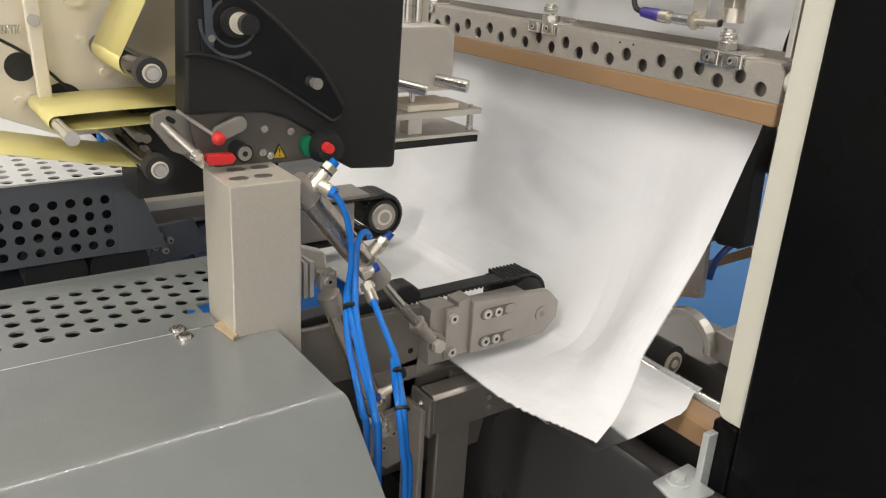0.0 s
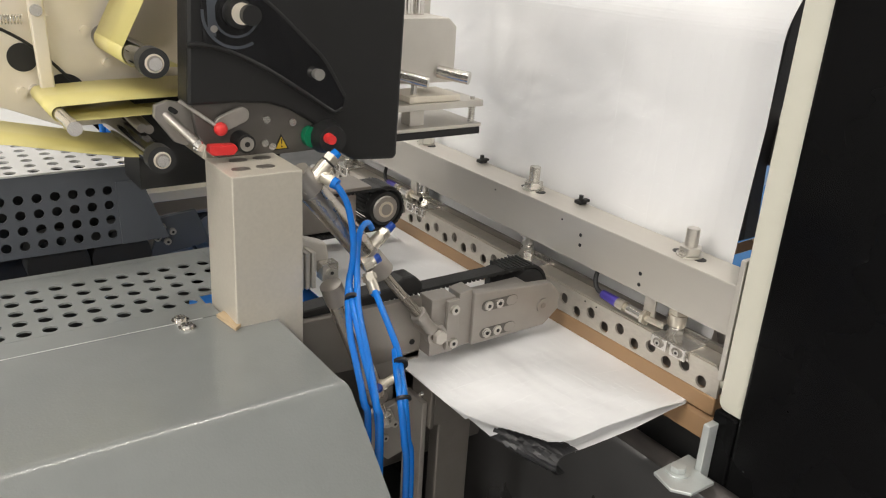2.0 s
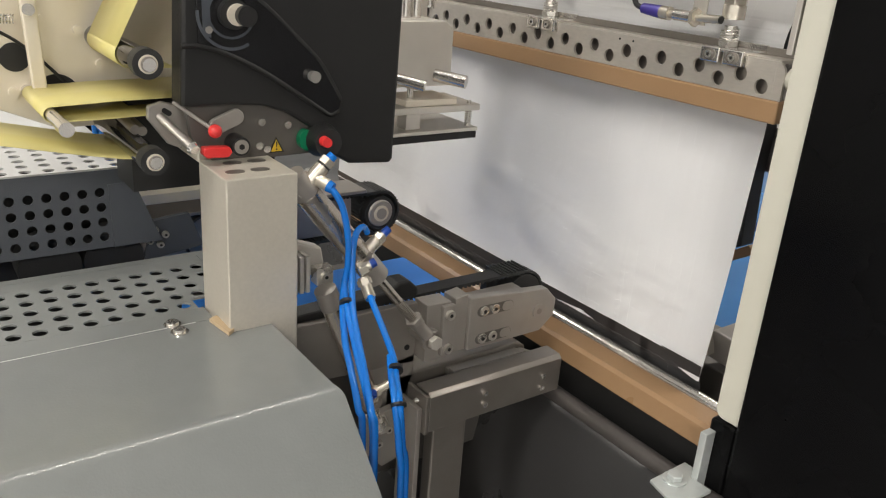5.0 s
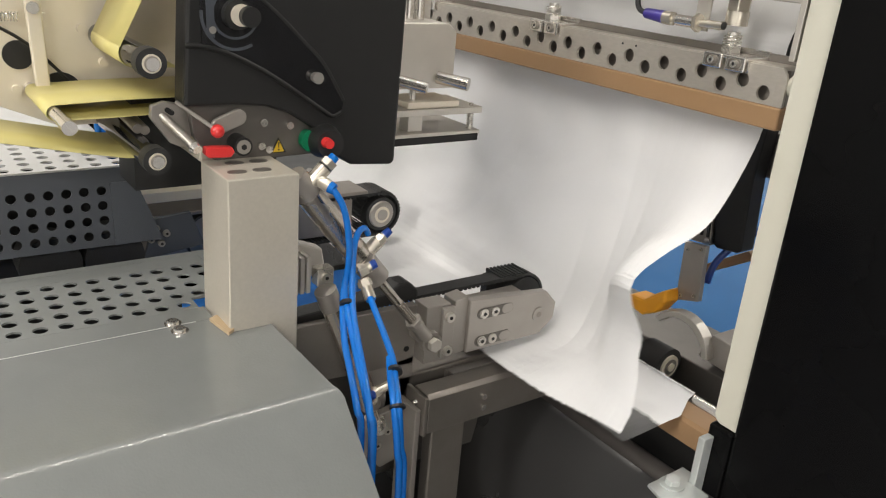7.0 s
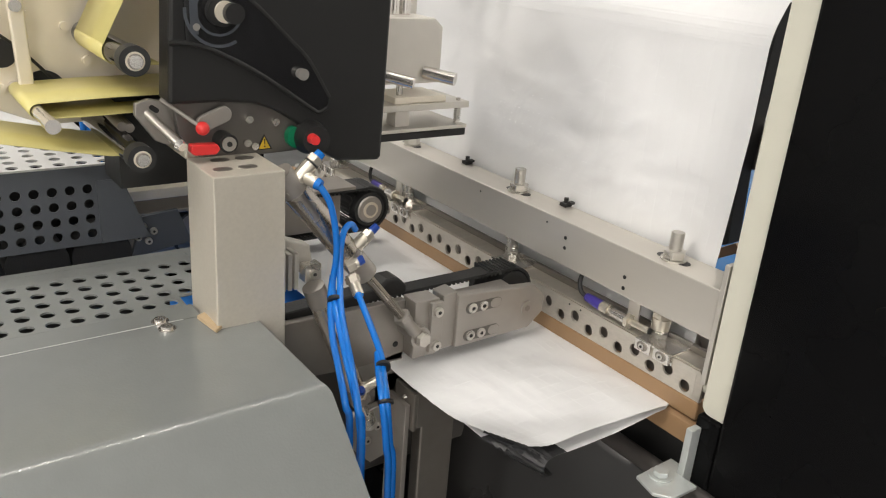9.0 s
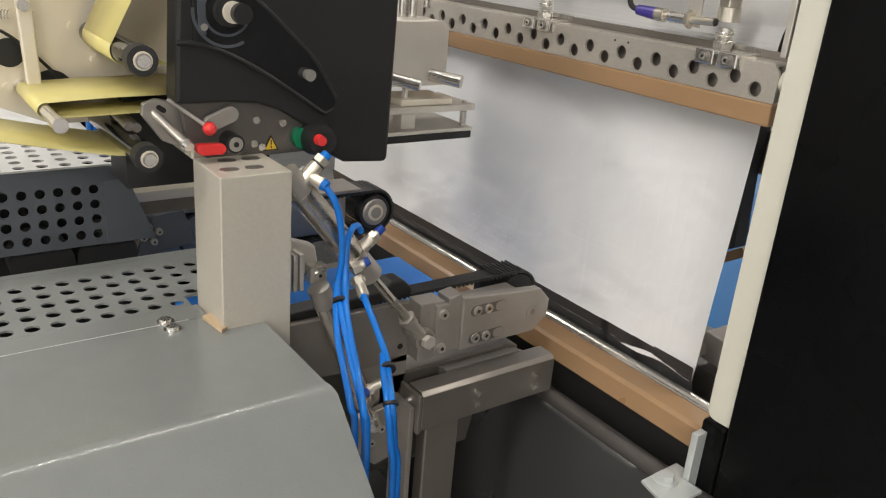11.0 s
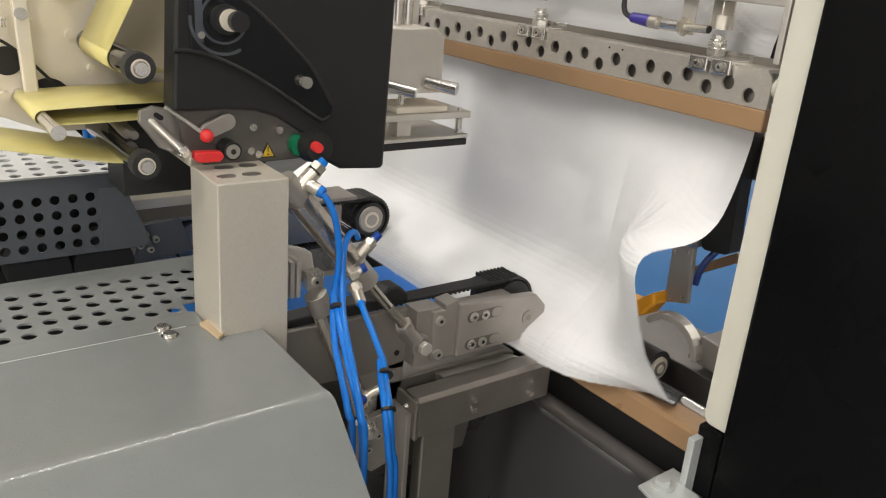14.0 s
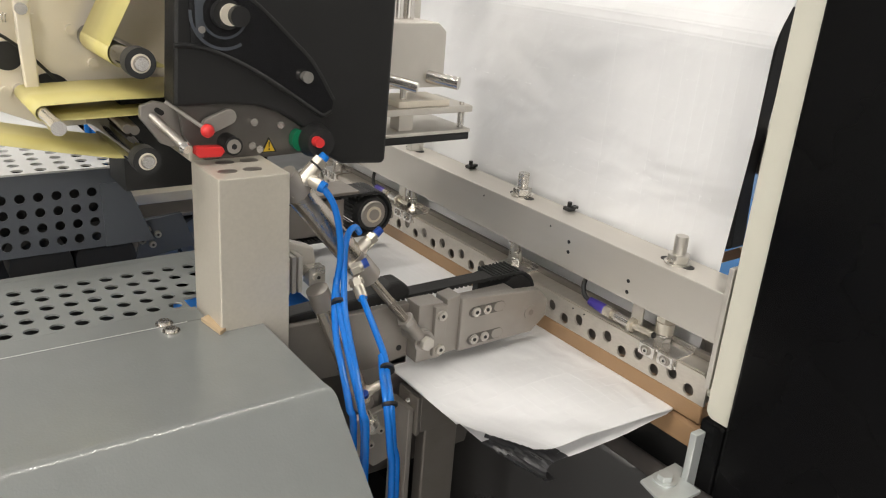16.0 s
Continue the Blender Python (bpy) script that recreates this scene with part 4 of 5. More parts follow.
def lower_machine():
    t = thing("lower_film_tray", "dark film running down over a roller below the seal", "film tray", (0.58, 0.7, 0.9))
    prof = [(0.640, 0.984), (0.633, 0.965), (0.618, 0.92), (0.60, 0.84), (0.585, 0.70)]
    bm = B()
    rings = [[bm.verts.new((x, y, z)) for y in (0.36, 1.4)] for x, z in prof]
    for a, b in zip(rings, rings[1:]):
        bm.faces.new((a[0], a[1], b[1], b[0]))
    ob = part("dark_film", bm, DARKFILM, t, "dark grey film web", smooth=True)
    thicken(ob, 0.001)
    part("roller", rod(B(), (0.646, 0.36, 0.9755), (0.646, 1.4, 0.9755), 0.0115, seg=24), TUBE, t, smooth=True)
    part("base", box(B(), 0.54, 0.64, 0.36, 1.4, 0.0, 0.70), INK, t)
    return t


lower_machine()


# ---- pneumatic cylinders ----
def fitting(parent, p, d, l=0.018, r=0.0062):
    """A push-in fitting standing at p along d, with its blue release ring."""
    p, d = Vector(p), Vector(d).normalized()
    f = part("fitting", rod(B(), p, p + d * l, r, seg=16), BRASS, parent, "nickel plated push-in fitting", smooth=True)
    part("hex", hexnut(B(), p + d * 0.002, d, r * 1.35, 0.006), BRASS, f)
    part("release_ring", rod(B(), p + d * l, p + d * (l + 0.0045), r * 0.95, r * 0.8, 16), BLUED, f, "dark blue release ring", smooth=True)
    return f


CTOP = Vector((0.300, 0.632, 1.285))
CEND = Vector((0.455, 0.632, 1.094))


def upper_cylinder():
    t = thing("pneumatic_cylinder", "grey steel air cylinder with rod and fittings", "air cylinder", CTOP, "air cylinders")
    d = (CEND - CTOP).normalized()
    part("barrel", rod(B(), CTOP + d * 0.012, CTOP + d * 0.108, 0.0125, seg=28), BARREL, t, "round steel barrel", smooth=True)
    part("end_cap", rod(B(), CTOP - d * 0.012, CTOP + d * 0.014, 0.0118, seg=24), ARMS, t, smooth=True, bevel=0.001)
    part("front_cap", rod(B(), CTOP + d * 0.108, CTOP + d * 0.134, 0.0128, seg=24), ARMS, t, smooth=True, bevel=0.002)
    part("band", rod(B(), CTOP + d * 0.099, CTOP + d * 0.104, 0.0133, seg=24), DULL, t, smooth=True)
    # speed valve with a side branch at the top end
    u = Vector((0.022, 0, 0.021)).normalized()
    o = Vector((0.300, 0.630, 1.279))
    f = part("speed_valve", rod(B(), o - u * 0.004, o + u * 0.030, 0.0072, seg=20), BRASS, t, "nickel plated speed valve", smooth=True)
    part("valve_foot", hexnut(B(), o + u * 0.002, u, 0.0092, 0.007), BRASS, f, bevel=0.0006)
    part("valve_groove", rod(B(), o + u * 0.0302, o + u * 0.0318, 0.0070, seg=20), INK, f, smooth=True)
    part("valve_head", hexnut(B(), o + u * 0.032, u, 0.0078, 0.007), BRASS, f, bevel=0.0006)
    part("valve_ring", rod(B(), o + u * 0.039, o + u * 0.0445, 0.0050, 0.0044, 16), BLUE, f, "blue release ring", smooth=True)
    c, e = o + u * 0.018, Vector((0.3225, 0.6165, 1.2850))
    w = (e - c).normalized()
    part("valve_branch", rod(B(), c, e - w * 0.002, 0.0058, seg=18), BRASS, f, smooth=True)
    part("branch_ring", rod(B(), e - w * 0.002, e + w * 0.003, 0.0056, 0.0050, 16), BLUE, f, "blue release ring", smooth=True)
    # fittings at the rod end of the barrel
    v = Vector((0.025, 0, 0.020)).normalized()
    o = Vector((0.361, 0.629, 1.205))
    f = part("needle_valve", rod(B(), o - v * 0.010, o + v * 0.034, 0.0042, seg=16), BRASS, t, "thin nickel plated needle valve", smooth=True)
    part("valve_sleeve", rod(B(), o + v * 0.012, o + v * 0.026, 0.0066, seg=18), BRASS, f, smooth=True)
    part("valve_hex", hexnut(B(), o + v * 0.026, v, 0.0068, 0.006), BRASS, f, bevel=0.0005)
    part("valve_cap", rod(B(), o + v * 0.034, o + v * 0.042, 0.0044, 0.0038, 14), BLUED, f, "dark blue cap", smooth=True)
    g = Vector((0.009, -0.002, 0.004)).normalized()
    o = Vector((0.357, 0.622, 1.1965))
    f = part("fitting", hexnut(B(), o, g, 0.0078, 0.009), BRASS, t, "nickel plated push-in fitting", bevel=0.0006)
    part("neck", rod(B(), o + g * 0.009, o + g * 0.0125, 0.0058, seg=16), BRASS, f, smooth=True)
    part("release_ring", rod(B(), o + g * 0.0125, o + g * 0.0185, 0.0050, 0.0044, 14), BLUED, f, "dark blue release ring", smooth=True)
    o, e = Vector((0.360, 0.618, 1.190)), Vector((0.362, 0.606, 1.1735))
    w = (e - o).normalized()
    f = part("fitting", rod(B(), o, e, 0.0058, seg=16), BRASS, t, "nickel plated push-in fitting", smooth=True)
    part("hex", hexnut(B(), o + w * 0.002, w, 0.0072, 0.006), BRASS, f)
    part("release_ring", rod(B(), e, e + w * 0.003, 0.0050, 0.0046, 14), BLUE, f, "blue release ring", smooth=True)
    return t


def piston_rod():
    t = thing("piston_rod", "polished piston rod with a lock nut", "piston rod", CEND)
    d = (CEND - CTOP).normalized()
    part("rod", rod(B(), CEND - d * 0.150, CEND - d * 0.036, 0.0048, seg=18), BARREL, t, smooth=True)
    bm = B()
    for k in range(14):
        rod(bm, CEND - d * (0.040 + 0.0022 * k), CEND - d * (0.0410 + 0.0022 * k), 0.0054, seg=14)
    part("thread", bm, DULL, t, "dark rod thread")
    part("lock_nut", hexnut(B(), CEND - d * 0.040, d, 0.0098, 0.006), ARMS, t, bevel=0.0008)
    part("rod_end", rod(B(), CEND - d * 0.034, CEND - d * 0.008, 0.0062, 0.0072, 20), ARMS, t, "rod end socket", smooth=True)
    part("socket_collar", rod(B(), CEND - d * 0.034, CEND - d * 0.027, 0.0082, 0.0078, 20), ARMS, t, smooth=True)
    e = part("eye", rod(B(), CEND + Vector((0, -0.004, 0)), CEND + Vector((0, 0.0042, 0)), 0.0122, seg=28), ARMS, t, "round rod end eye", smooth=True, bevel=0.001)
    part("eye_ball", rod(B(), CEND + Vector((0, -0.0050, 0)), CEND + Vector((0, -0.0041, 0)), 0.0092, seg=24), DULL, e, smooth=True)
    return t


CYL, PROD = upper_cylinder(), piston_rod()


def lower_cylinder():
    t = thing("pneumatic_cylinder", "long thin steel air cylinder with fittings", "air cylinder", (0.335, 0.640, 1.165), "air cylinders")
    p, q = Vector((0.334, 0.645, 1.172)), Vector((0.385, 0.645, 1.045))
    d = (q - p).normalized()
    part("barrel", rod(B(), p + d * 0.02, q, 0.0105, seg=26), BARREL, t, "round steel barrel", smooth=True)
    part("end_cap", rod(B(), p, p + d * 0.022, 0.0112, seg=24), ARMS, t, smooth=True, bevel=0.001)
    part("front_cap", rod(B(), q, q + d * 0.022, 0.0112, seg=24), ARMS, t, smooth=True, bevel=0.001)
    part("rod", rod(B(), q + d * 0.022, q + d * 0.055, 0.0045, seg=16), CHROME, t, smooth=True)
    part("clevis", rod(B(), q + d * 0.045, q + d * 0.060, 0.0085, seg=16), BOLT, t, smooth=True)
    fitting(t, q + d * 0.002 + Vector((0.004, -0.006, 0)), Vector((0.80, -0.3, 0.50)), 0.026, 0.0052)
    fitting(t, q + d * 0.012 + Vector((0.0, -0.006, 0)), Vector((-0.3, -0.5, 0.8)), 0.016, 0.0052)
    return t


lower_cylinder()


def side_clamp():
    t = thing("clamp_bracket", "bright folded metal clamp bracket beside the post", "bracket", (0.31, 0.66, 1.19))
    for k in range(4):
        part("fin", box(B(), 0.3000 + 0.0065 * k, 0.3045 + 0.0065 * k, 0.656, 0.676, 1.166, 1.204), ALU, t, bevel=0.0008)
    part("jaw", prism(B(), [(0.300, 1.206), (0.322, 1.211), (0.346, 1.202), (0.350, 1.180), (0.330, 1.172), (0.300, 1.166)], "y", 0.6765, 0.692), ALU, t, bevel=0.002)
    part("nut", box(B(), 0.332, 0.350, 0.658, 0.672, 1.170, 1.188), BOLT, t, bevel=0.001)
    screw(t, (0.341, 0.658, 1.179), (0, -1, 0), 0.005, 0.003)
    return t


side_clamp()


# ---- blue air hoses ----
def forward(p):
    """The bundle hangs out towards the open side of the machine as it goes down."""
    k = 1 - 0.20 * min(1, max(0, (1.19 - p[2]) / 0.14))
    return (p[0] * k, p[1] * k, 1.5 + (p[2] - 1.5) * k)


def hoses():
    lines = [
        [(0.3225, 0.614, 1.2845), (0.331, 0.609, 1.268), (0.3365, 0.607, 1.240), (0.3375, 0.607, 1.214), (0.3345, 0.607, 1.190), (0.338, 0.607, 1.165), (0.344, 0.607, 1.14), (0.351, 0.607, 1.11), (0.361, 0.606, 1.07), (0.369, 0.605, 1.03), (0.371, 0.604, 0.97), (0.371, 0.604, 0.70)],
        [(0.369, 0.628, 1.231), (0.362, 0.624, 1.239), (0.351, 0.617, 1.237), (0.343, 0.609, 1.222), (0.3395, 0.602, 1.195), (0.3405, 0.601, 1.168), (0.347, 0.601, 1.135), (0.355, 0.601, 1.10), (0.364, 0.600, 1.05), (0.369, 0.598, 1.00), (0.369, 0.597, 0.70)],
        [(0.3615, 0.6055, 1.1745), (0.365, 0.602, 1.163), (0.376, 0.600, 1.135), (0.387, 0.599, 1.105), (0.391, 0.598, 1.08), (0.396, 0.597, 1.05), (0.402, 0.597, 1.00), (0.409, 0.597, 0.935), (0.41, 0.597, 0.6)],
        [(0.386, 0.604, 1.105), (0.385, 0.598, 1.085), (0.389, 0.595, 1.055), (0.395, 0.592, 1.00), (0.400, 0.592, 0.935), (0.402, 0.592, 0.6)],
        [(0.3375, 0.6125, 1.195), (0.336, 0.6130, 1.170), (0.3395, 0.613, 1.13), (0.346, 0.613, 1.10), (0.356, 0.612, 1.05), (0.362, 0.611, 1.00), (0.363, 0.611, 0.70)],
    ]
    for pts in lines:
        t = thing("air_hose", "glossy blue plastic air hose tied in a bundle", "air hose", forward(pts[0]), "blue air hoses")
        part("tube", sweep(B(), [forward(p) for p in pts], 0.0031, 12), BLUE, t, smooth=True)
    for p, q in (((0.3365, 0.6065, 1.1745), (0.3370, 0.6065, 1.171)), ((0.389, 0.5975, 1.094), (0.3895, 0.5975, 1.0905)), ((0.3935, 0.5955, 1.052), (0.394, 0.5955, 1.0485))):
        p, q = forward(p), forward(q)
        tie = thing("cable_tie", "small black cable tie round the hoses", "cable tie", p, "cable ties")
        part("band", rod(B(), p, q, 0.0066, seg=18), INK, tie, smooth=True)


hoses()


# ---- behind the film ----
def rear_conveyor():
    t = thing("rear_conveyor", "glossy blue conveyor belt behind the film", "conveyor", (1.2, 0.7, 0.98))
    part("belt", box(B(), 0.88, 2.3, 0.30, 1.3, 0.965, 0.975), BLUEF, t, "glossy blue belt")
    part("bed", box(B(), 0.86, 2.3, 0.28, 1.32, 0.90, 0.964), DULL, t)
    part("pedestal", box(B(), 1.0, 2.2, 0.4, 1.2, 0.0, 0.899), DULL, t)
    return t


rear_conveyor()


def press_roller():
    t = thing("press_roller", "black rubber press roller on a curved bracket", "roller", (0.75, 0.55, 1.04))
    part("tyre", rod(B(), (0.746, 0.538, 1.038), (0.746, 0.572, 1.038), 0.0222, seg=32), RUBBER, t, "black rubber tyre", smooth=True, bevel=0.003)
    part("hub", rod(B(), (0.746, 0.5355, 1.038), (0.746, 0.539, 1.038), 0.0145, seg=24), NICKEL, t, smooth=True)
    part("hub_ring", rod(B(), (0.746, 0.5345, 1.038), (0.746, 0.536, 1.038), 0.0100, seg=24), DULL, t, smooth=True)
    part("hub_cap", rod(B(), (0.746, 0.5330, 1.038), (0.746, 0.535, 1.038), 0.0055, seg=18), NICKEL, t, smooth=True)
    o, i = arc(0.538, 1.062, 0.0450, 175, 35, 12), arc(0.538, 1.062, 0.0370, 35, 175, 12)
    part("curved_bracket", prism(B(), o + i, "x", 0.752, 0.768), ALU, t, "curved pale metal bracket", bevel=0.001)
    part("carrier", prism(B(), [(0.43, 1.052), (0.515, 1.060), (0.500, 1.094), (0.43, 1.088)], "x", 0.765, 0.815), ARMS, t, "grey clamp block", bevel=0.002)
    part("deck", box(B(), 0.770, 0.875, 0.40, 1.4, 1.000, 1.045), PLATE, t, "dull steel deck", bevel=0.002)
    return t


press_roller()


def gripper():
    t = thing("vacuum_gripper", "black gripper arm with an orange suction cup", "gripper", (0.80, 0.50, 1.2))
    part("arm", prism(B(), [(0.505, 1.192), (0.5095, 1.275), (0.500, 1.46), (0.560, 1.46), (0.5556, 1.267), (0.5425, 1.1885), (0.538, 1.185), (0.510, 1.1885)], "x", 0.790, 0.815), BLACKP, t, "black arm plate", bevel=0.002)
    part("slide", prism(B(), [(0.5435, 1.186), (0.5735, 1.184), (0.577, 1.245), (0.5570, 1.290)], "x", 0.786, 0.806), DULL, t, "dark ribbed slide", bevel=0.002)
    for k in range(3):
        part("slide_rib", prism(B(), [(0.5465 + 0.009 * k, 1.196), (0.5495 + 0.009 * k, 1.196), (0.5545 + 0.007 * k, 1.250), (0.5515 + 0.007 * k, 1.250)], "x", 0.7835, 0.7861), INK, t)
    part("cross_bar", box(B(), 0.8155, 0.85, 0.40, 0.62, 1.276, 1.318), DULL, t, "dark cross bar", bevel=0.002)
    part("cross_rail", box(B(), 0.8155, 0.85, 0.40, 0.62, 1.3185, 1.328), ARMS, t, bevel=0.001)
    pl = part("plate", prism(B(), [(0.5648, 1.111), (0.5328, 1.121), (0.5376, 1.190), (0.5673, 1.186)], "x", 0.770, 0.778), ARMS, t, "brushed steel plate", bevel=0.001)
    for y, z in ((0.5585, 1.1195), (0.5400, 1.1260), (0.5610, 1.1780), (0.5430, 1.1840)):
        screw(pl, (0.770, y, z), (-1, 0, 0), 0.0024, 0.0015)
    part("plate_screw", rod(B(), (0.7845, 0.5480, 1.1905), (0.7858, 0.5480, 1.1905), 0.0042, seg=16), CHROME, t, smooth=True)
    cup = [(0.564, 1.128), (0.5605, 1.113), (0.573, 1.094), (0.5915, 1.083), (0.612, 1.086), (0.6205, 1.098), (0.611, 1.1035), (0.592, 1.105), (0.577, 1.118)]
    part("cup", prism(B(), cup, "x", 0.745, 0.775), ORANGE, t, "orange suction cup", bevel=0.004)
    part("strap", prism(B(), [(0.5794, 1.1408), (0.5785, 1.1285), (0.5168, 1.1690), (0.5150, 1.1765), (0.5214, 1.1810)], "x", 0.832, 0.846), BROWN, t, "tan flat bar", bevel=0.001)
    part("hose", sweep(B(), [(0.79, 0.54, 1.14), (0.795, 0.535, 1.17), (0.82, 0.515, 1.205), (0.88, 0.47, 1.25), (0.98, 0.42, 1.30)], 0.0042, 10), BLUED, t, "dark blue hose", smooth=True)
    return t


gripper()


def rear_machinery():
    t = thing("rear_machine_body", "dark machine body behind the post with air fittings", "machine body", (0.25, 1.05, 1.2))
    part("body_panel", box(B(), 0.205, 0.465, 1.06, 1.075, 1.0, 1.42), PANEL, t, "black panel")
    part("cross_rail", box(B(), 0.235, 0.34, 0.955, 0.975, 1.173, 1.186), NICKEL, t, "bright cross rail", bevel=0.001)
    f = part("cylinder", rod(B(), (0.243, 0.93, 1.205), (0.225, 0.93, 1.255), 0.013, seg=20), STEEL, t, "small air cylinder", smooth=True)
    part("fitting", rod(B(), (0.245, 0.92, 1.222), (0.262, 0.915, 1.236), 0.006, seg=16), BRASS, f, smooth=True)
    part("fitting_ring", rod(B(), (0.262, 0.915, 1.236), (0.267, 0.914, 1.240), 0.005, seg=14), BLUE, f, smooth=True)
    part("fitting", rod(B(), (0.244, 0.92, 1.228), (0.246, 0.915, 1.250), 0.006, seg=16), BRASS, f, smooth=True)
    for k in range(3):
        part("hose", sweep(B(), [(0.196 + 0.006 * k, 0.93, 1.30), (0.199 + 0.006 * k, 0.93, 1.25), (0.205 + 0.006 * k, 0.93, 1.19)], 0.003, 12), BLUE, t, smooth=True)
    return t


rear_machinery()


# ---- the film: a white web, black inside, made of rigid panels that move ----
XF, BAG, TOPZ = 0.715, 0.25, 1.434
YS = [0.460, 0.472, 0.485, 0.499, 0.514, 0.530, 0.548, 0.572, 0.605, 0.66, 0.80, 1.32]
NEARNESS = [1.0, 0.975, 0.925, 0.84, 0.72, 0.56, 0.38, 0.19, 0.05, 0.0, 0.0, 0.0]
CURL = [1.0, 0.92, 0.74, 0.42, 0, 0, 0, 0, 0, 0, 0, 0]


def finer(row):
    """Halves the columns of the free side."""
    out = []
    for u, v in zip(row[:8], row[1:9]):
        out += [u, (u + v) / 2]
    return out + row[8:]


YS, NEARNESS, CURL = finer(YS), finer(NEARNESS), finer(CURL)
FOLD, FLAT = [(k, k + 1) for k in range(8)], [(8, 12), (12, 16), (16, 19)]


class Line:
    """A smooth line through (x, z) pairs, from the film's leading edge on; past its end it runs on along after."""

    def __init__(self, pts, after):
        P = [Vector(p) for p in pts]
        out = [P[0]]
        for i in range(len(P) - 1):
            a, b, c, d = P[max(i - 1, 0)], P[i], P[i + 1], P[min(i + 2, len(P) - 1)]
            for k in range(1, 13):
                t = k / 12
                out.append(0.5 * ((2 * b) + (c - a) * t + (2 * a - 5 * b + 4 * c - d) * t * t + (3 * b - a - 3 * c + d) * t ** 3))
        self.p, self.after = out, [Vector(v) for v in after]
        self.s = [0.0]
        for a, b in zip(out, out[1:]):
            self.s.append(self.s[-1] + (b - a).length)

    def at(self, s):
        if s <= 0:
            return self.p[0] + (self.p[0] - self.p[1]).normalized() * -s
        if s < self.s[-1]:
            k = int(np.searchsorted(self.s, s)) - 1
            f = (s - self.s[k]) / max(1e-9, self.s[k + 1] - self.s[k])
            return self.p[k].lerp(self.p[k + 1], f)
        rest, p = s - self.s[-1], self.p[-1]
        for q in self.after:
            l = (q - p).length
            if rest <= l:
                return p.lerp(q, rest / l)
            rest, p = rest - l, q
        return p


UP = ((XF, TOPZ - 0.012), (XF + 0.0015, TOPZ - 0.002), (XF + 0.005, TOPZ + 0.008), (XF + 0.011, TOPZ + 0.019), (XF + 0.60, TOPZ + 1.0))


def upper(*pts):
    return Line(pts, UP)


def far_line(lead, zj):
    """The film between the belts: drawn in to lead, hanging from the jaw at height zj."""
    if lead > 0.60:
        return upper((lead, 1.049), (lead + 0.012, 1.075), (0.698, 1.13), (0.708, 1.20), (XF, 1.30), (XF, 1.42))
    if zj > 1.25:
        return upper((lead, 1.048), (0.59, 1.050), (0.645, 1.060), (0.676, 1.10), (0.696, 1.18), (0.708, 1.27), (XF, 1.35), (XF, 1.42))
    if zj > 1.06:
        return upper((lead, 1.048), (0.58, 1.050), (0.635, 1.050 + 0.10 * (zj - 1.044)), (0.668, 1.046 + 0.40 * (zj - 1.044)), (0.688, zj - 0.006), (0.702, zj + 0.014), (0.712, zj + 0.05), (XF, zj + 0.10))
    return upper((lead, 1.050), (0.50, 1.050), (0.60, 1.050), (0.655, 1.047), (0.690, 1.0465), (0.707, 1.060), (0.714, 1.10), (XF, 1.20))


HANG = upper((0.7135, 1.056), (XF, 1.10), (XF, 1.20), (XF, 1.42))
SHUT = upper((0.436, 1.060), (0.470, 1.054), (0.53, 1.057), (0.60, 1.053), (0.655, 1.047), (0.690, 1.0465), (0.707, 1.060), (0.714, 1.10), (XF, 1.20))
LOOSE = upper((0.430, 1.062), (0.485, 1.053), (0.523, 1.050), (0.568, 1.058), (0.606, 1.075), (0.629, 1.103), (0.648, 1.165), (0.665, 1.235), (0.690, 1.31), (0.713, 1.38), (XF, 1.42))
FALL = upper((0.432, 1.060), (0.482, 1.053), (0.526, 1.051), (0.578, 1.057), (0.616, 1.082), (0.644, 1.152), (0.668, 1.197), (0.692, 1.217), (0.710, 1.26), (XF, 1.34))
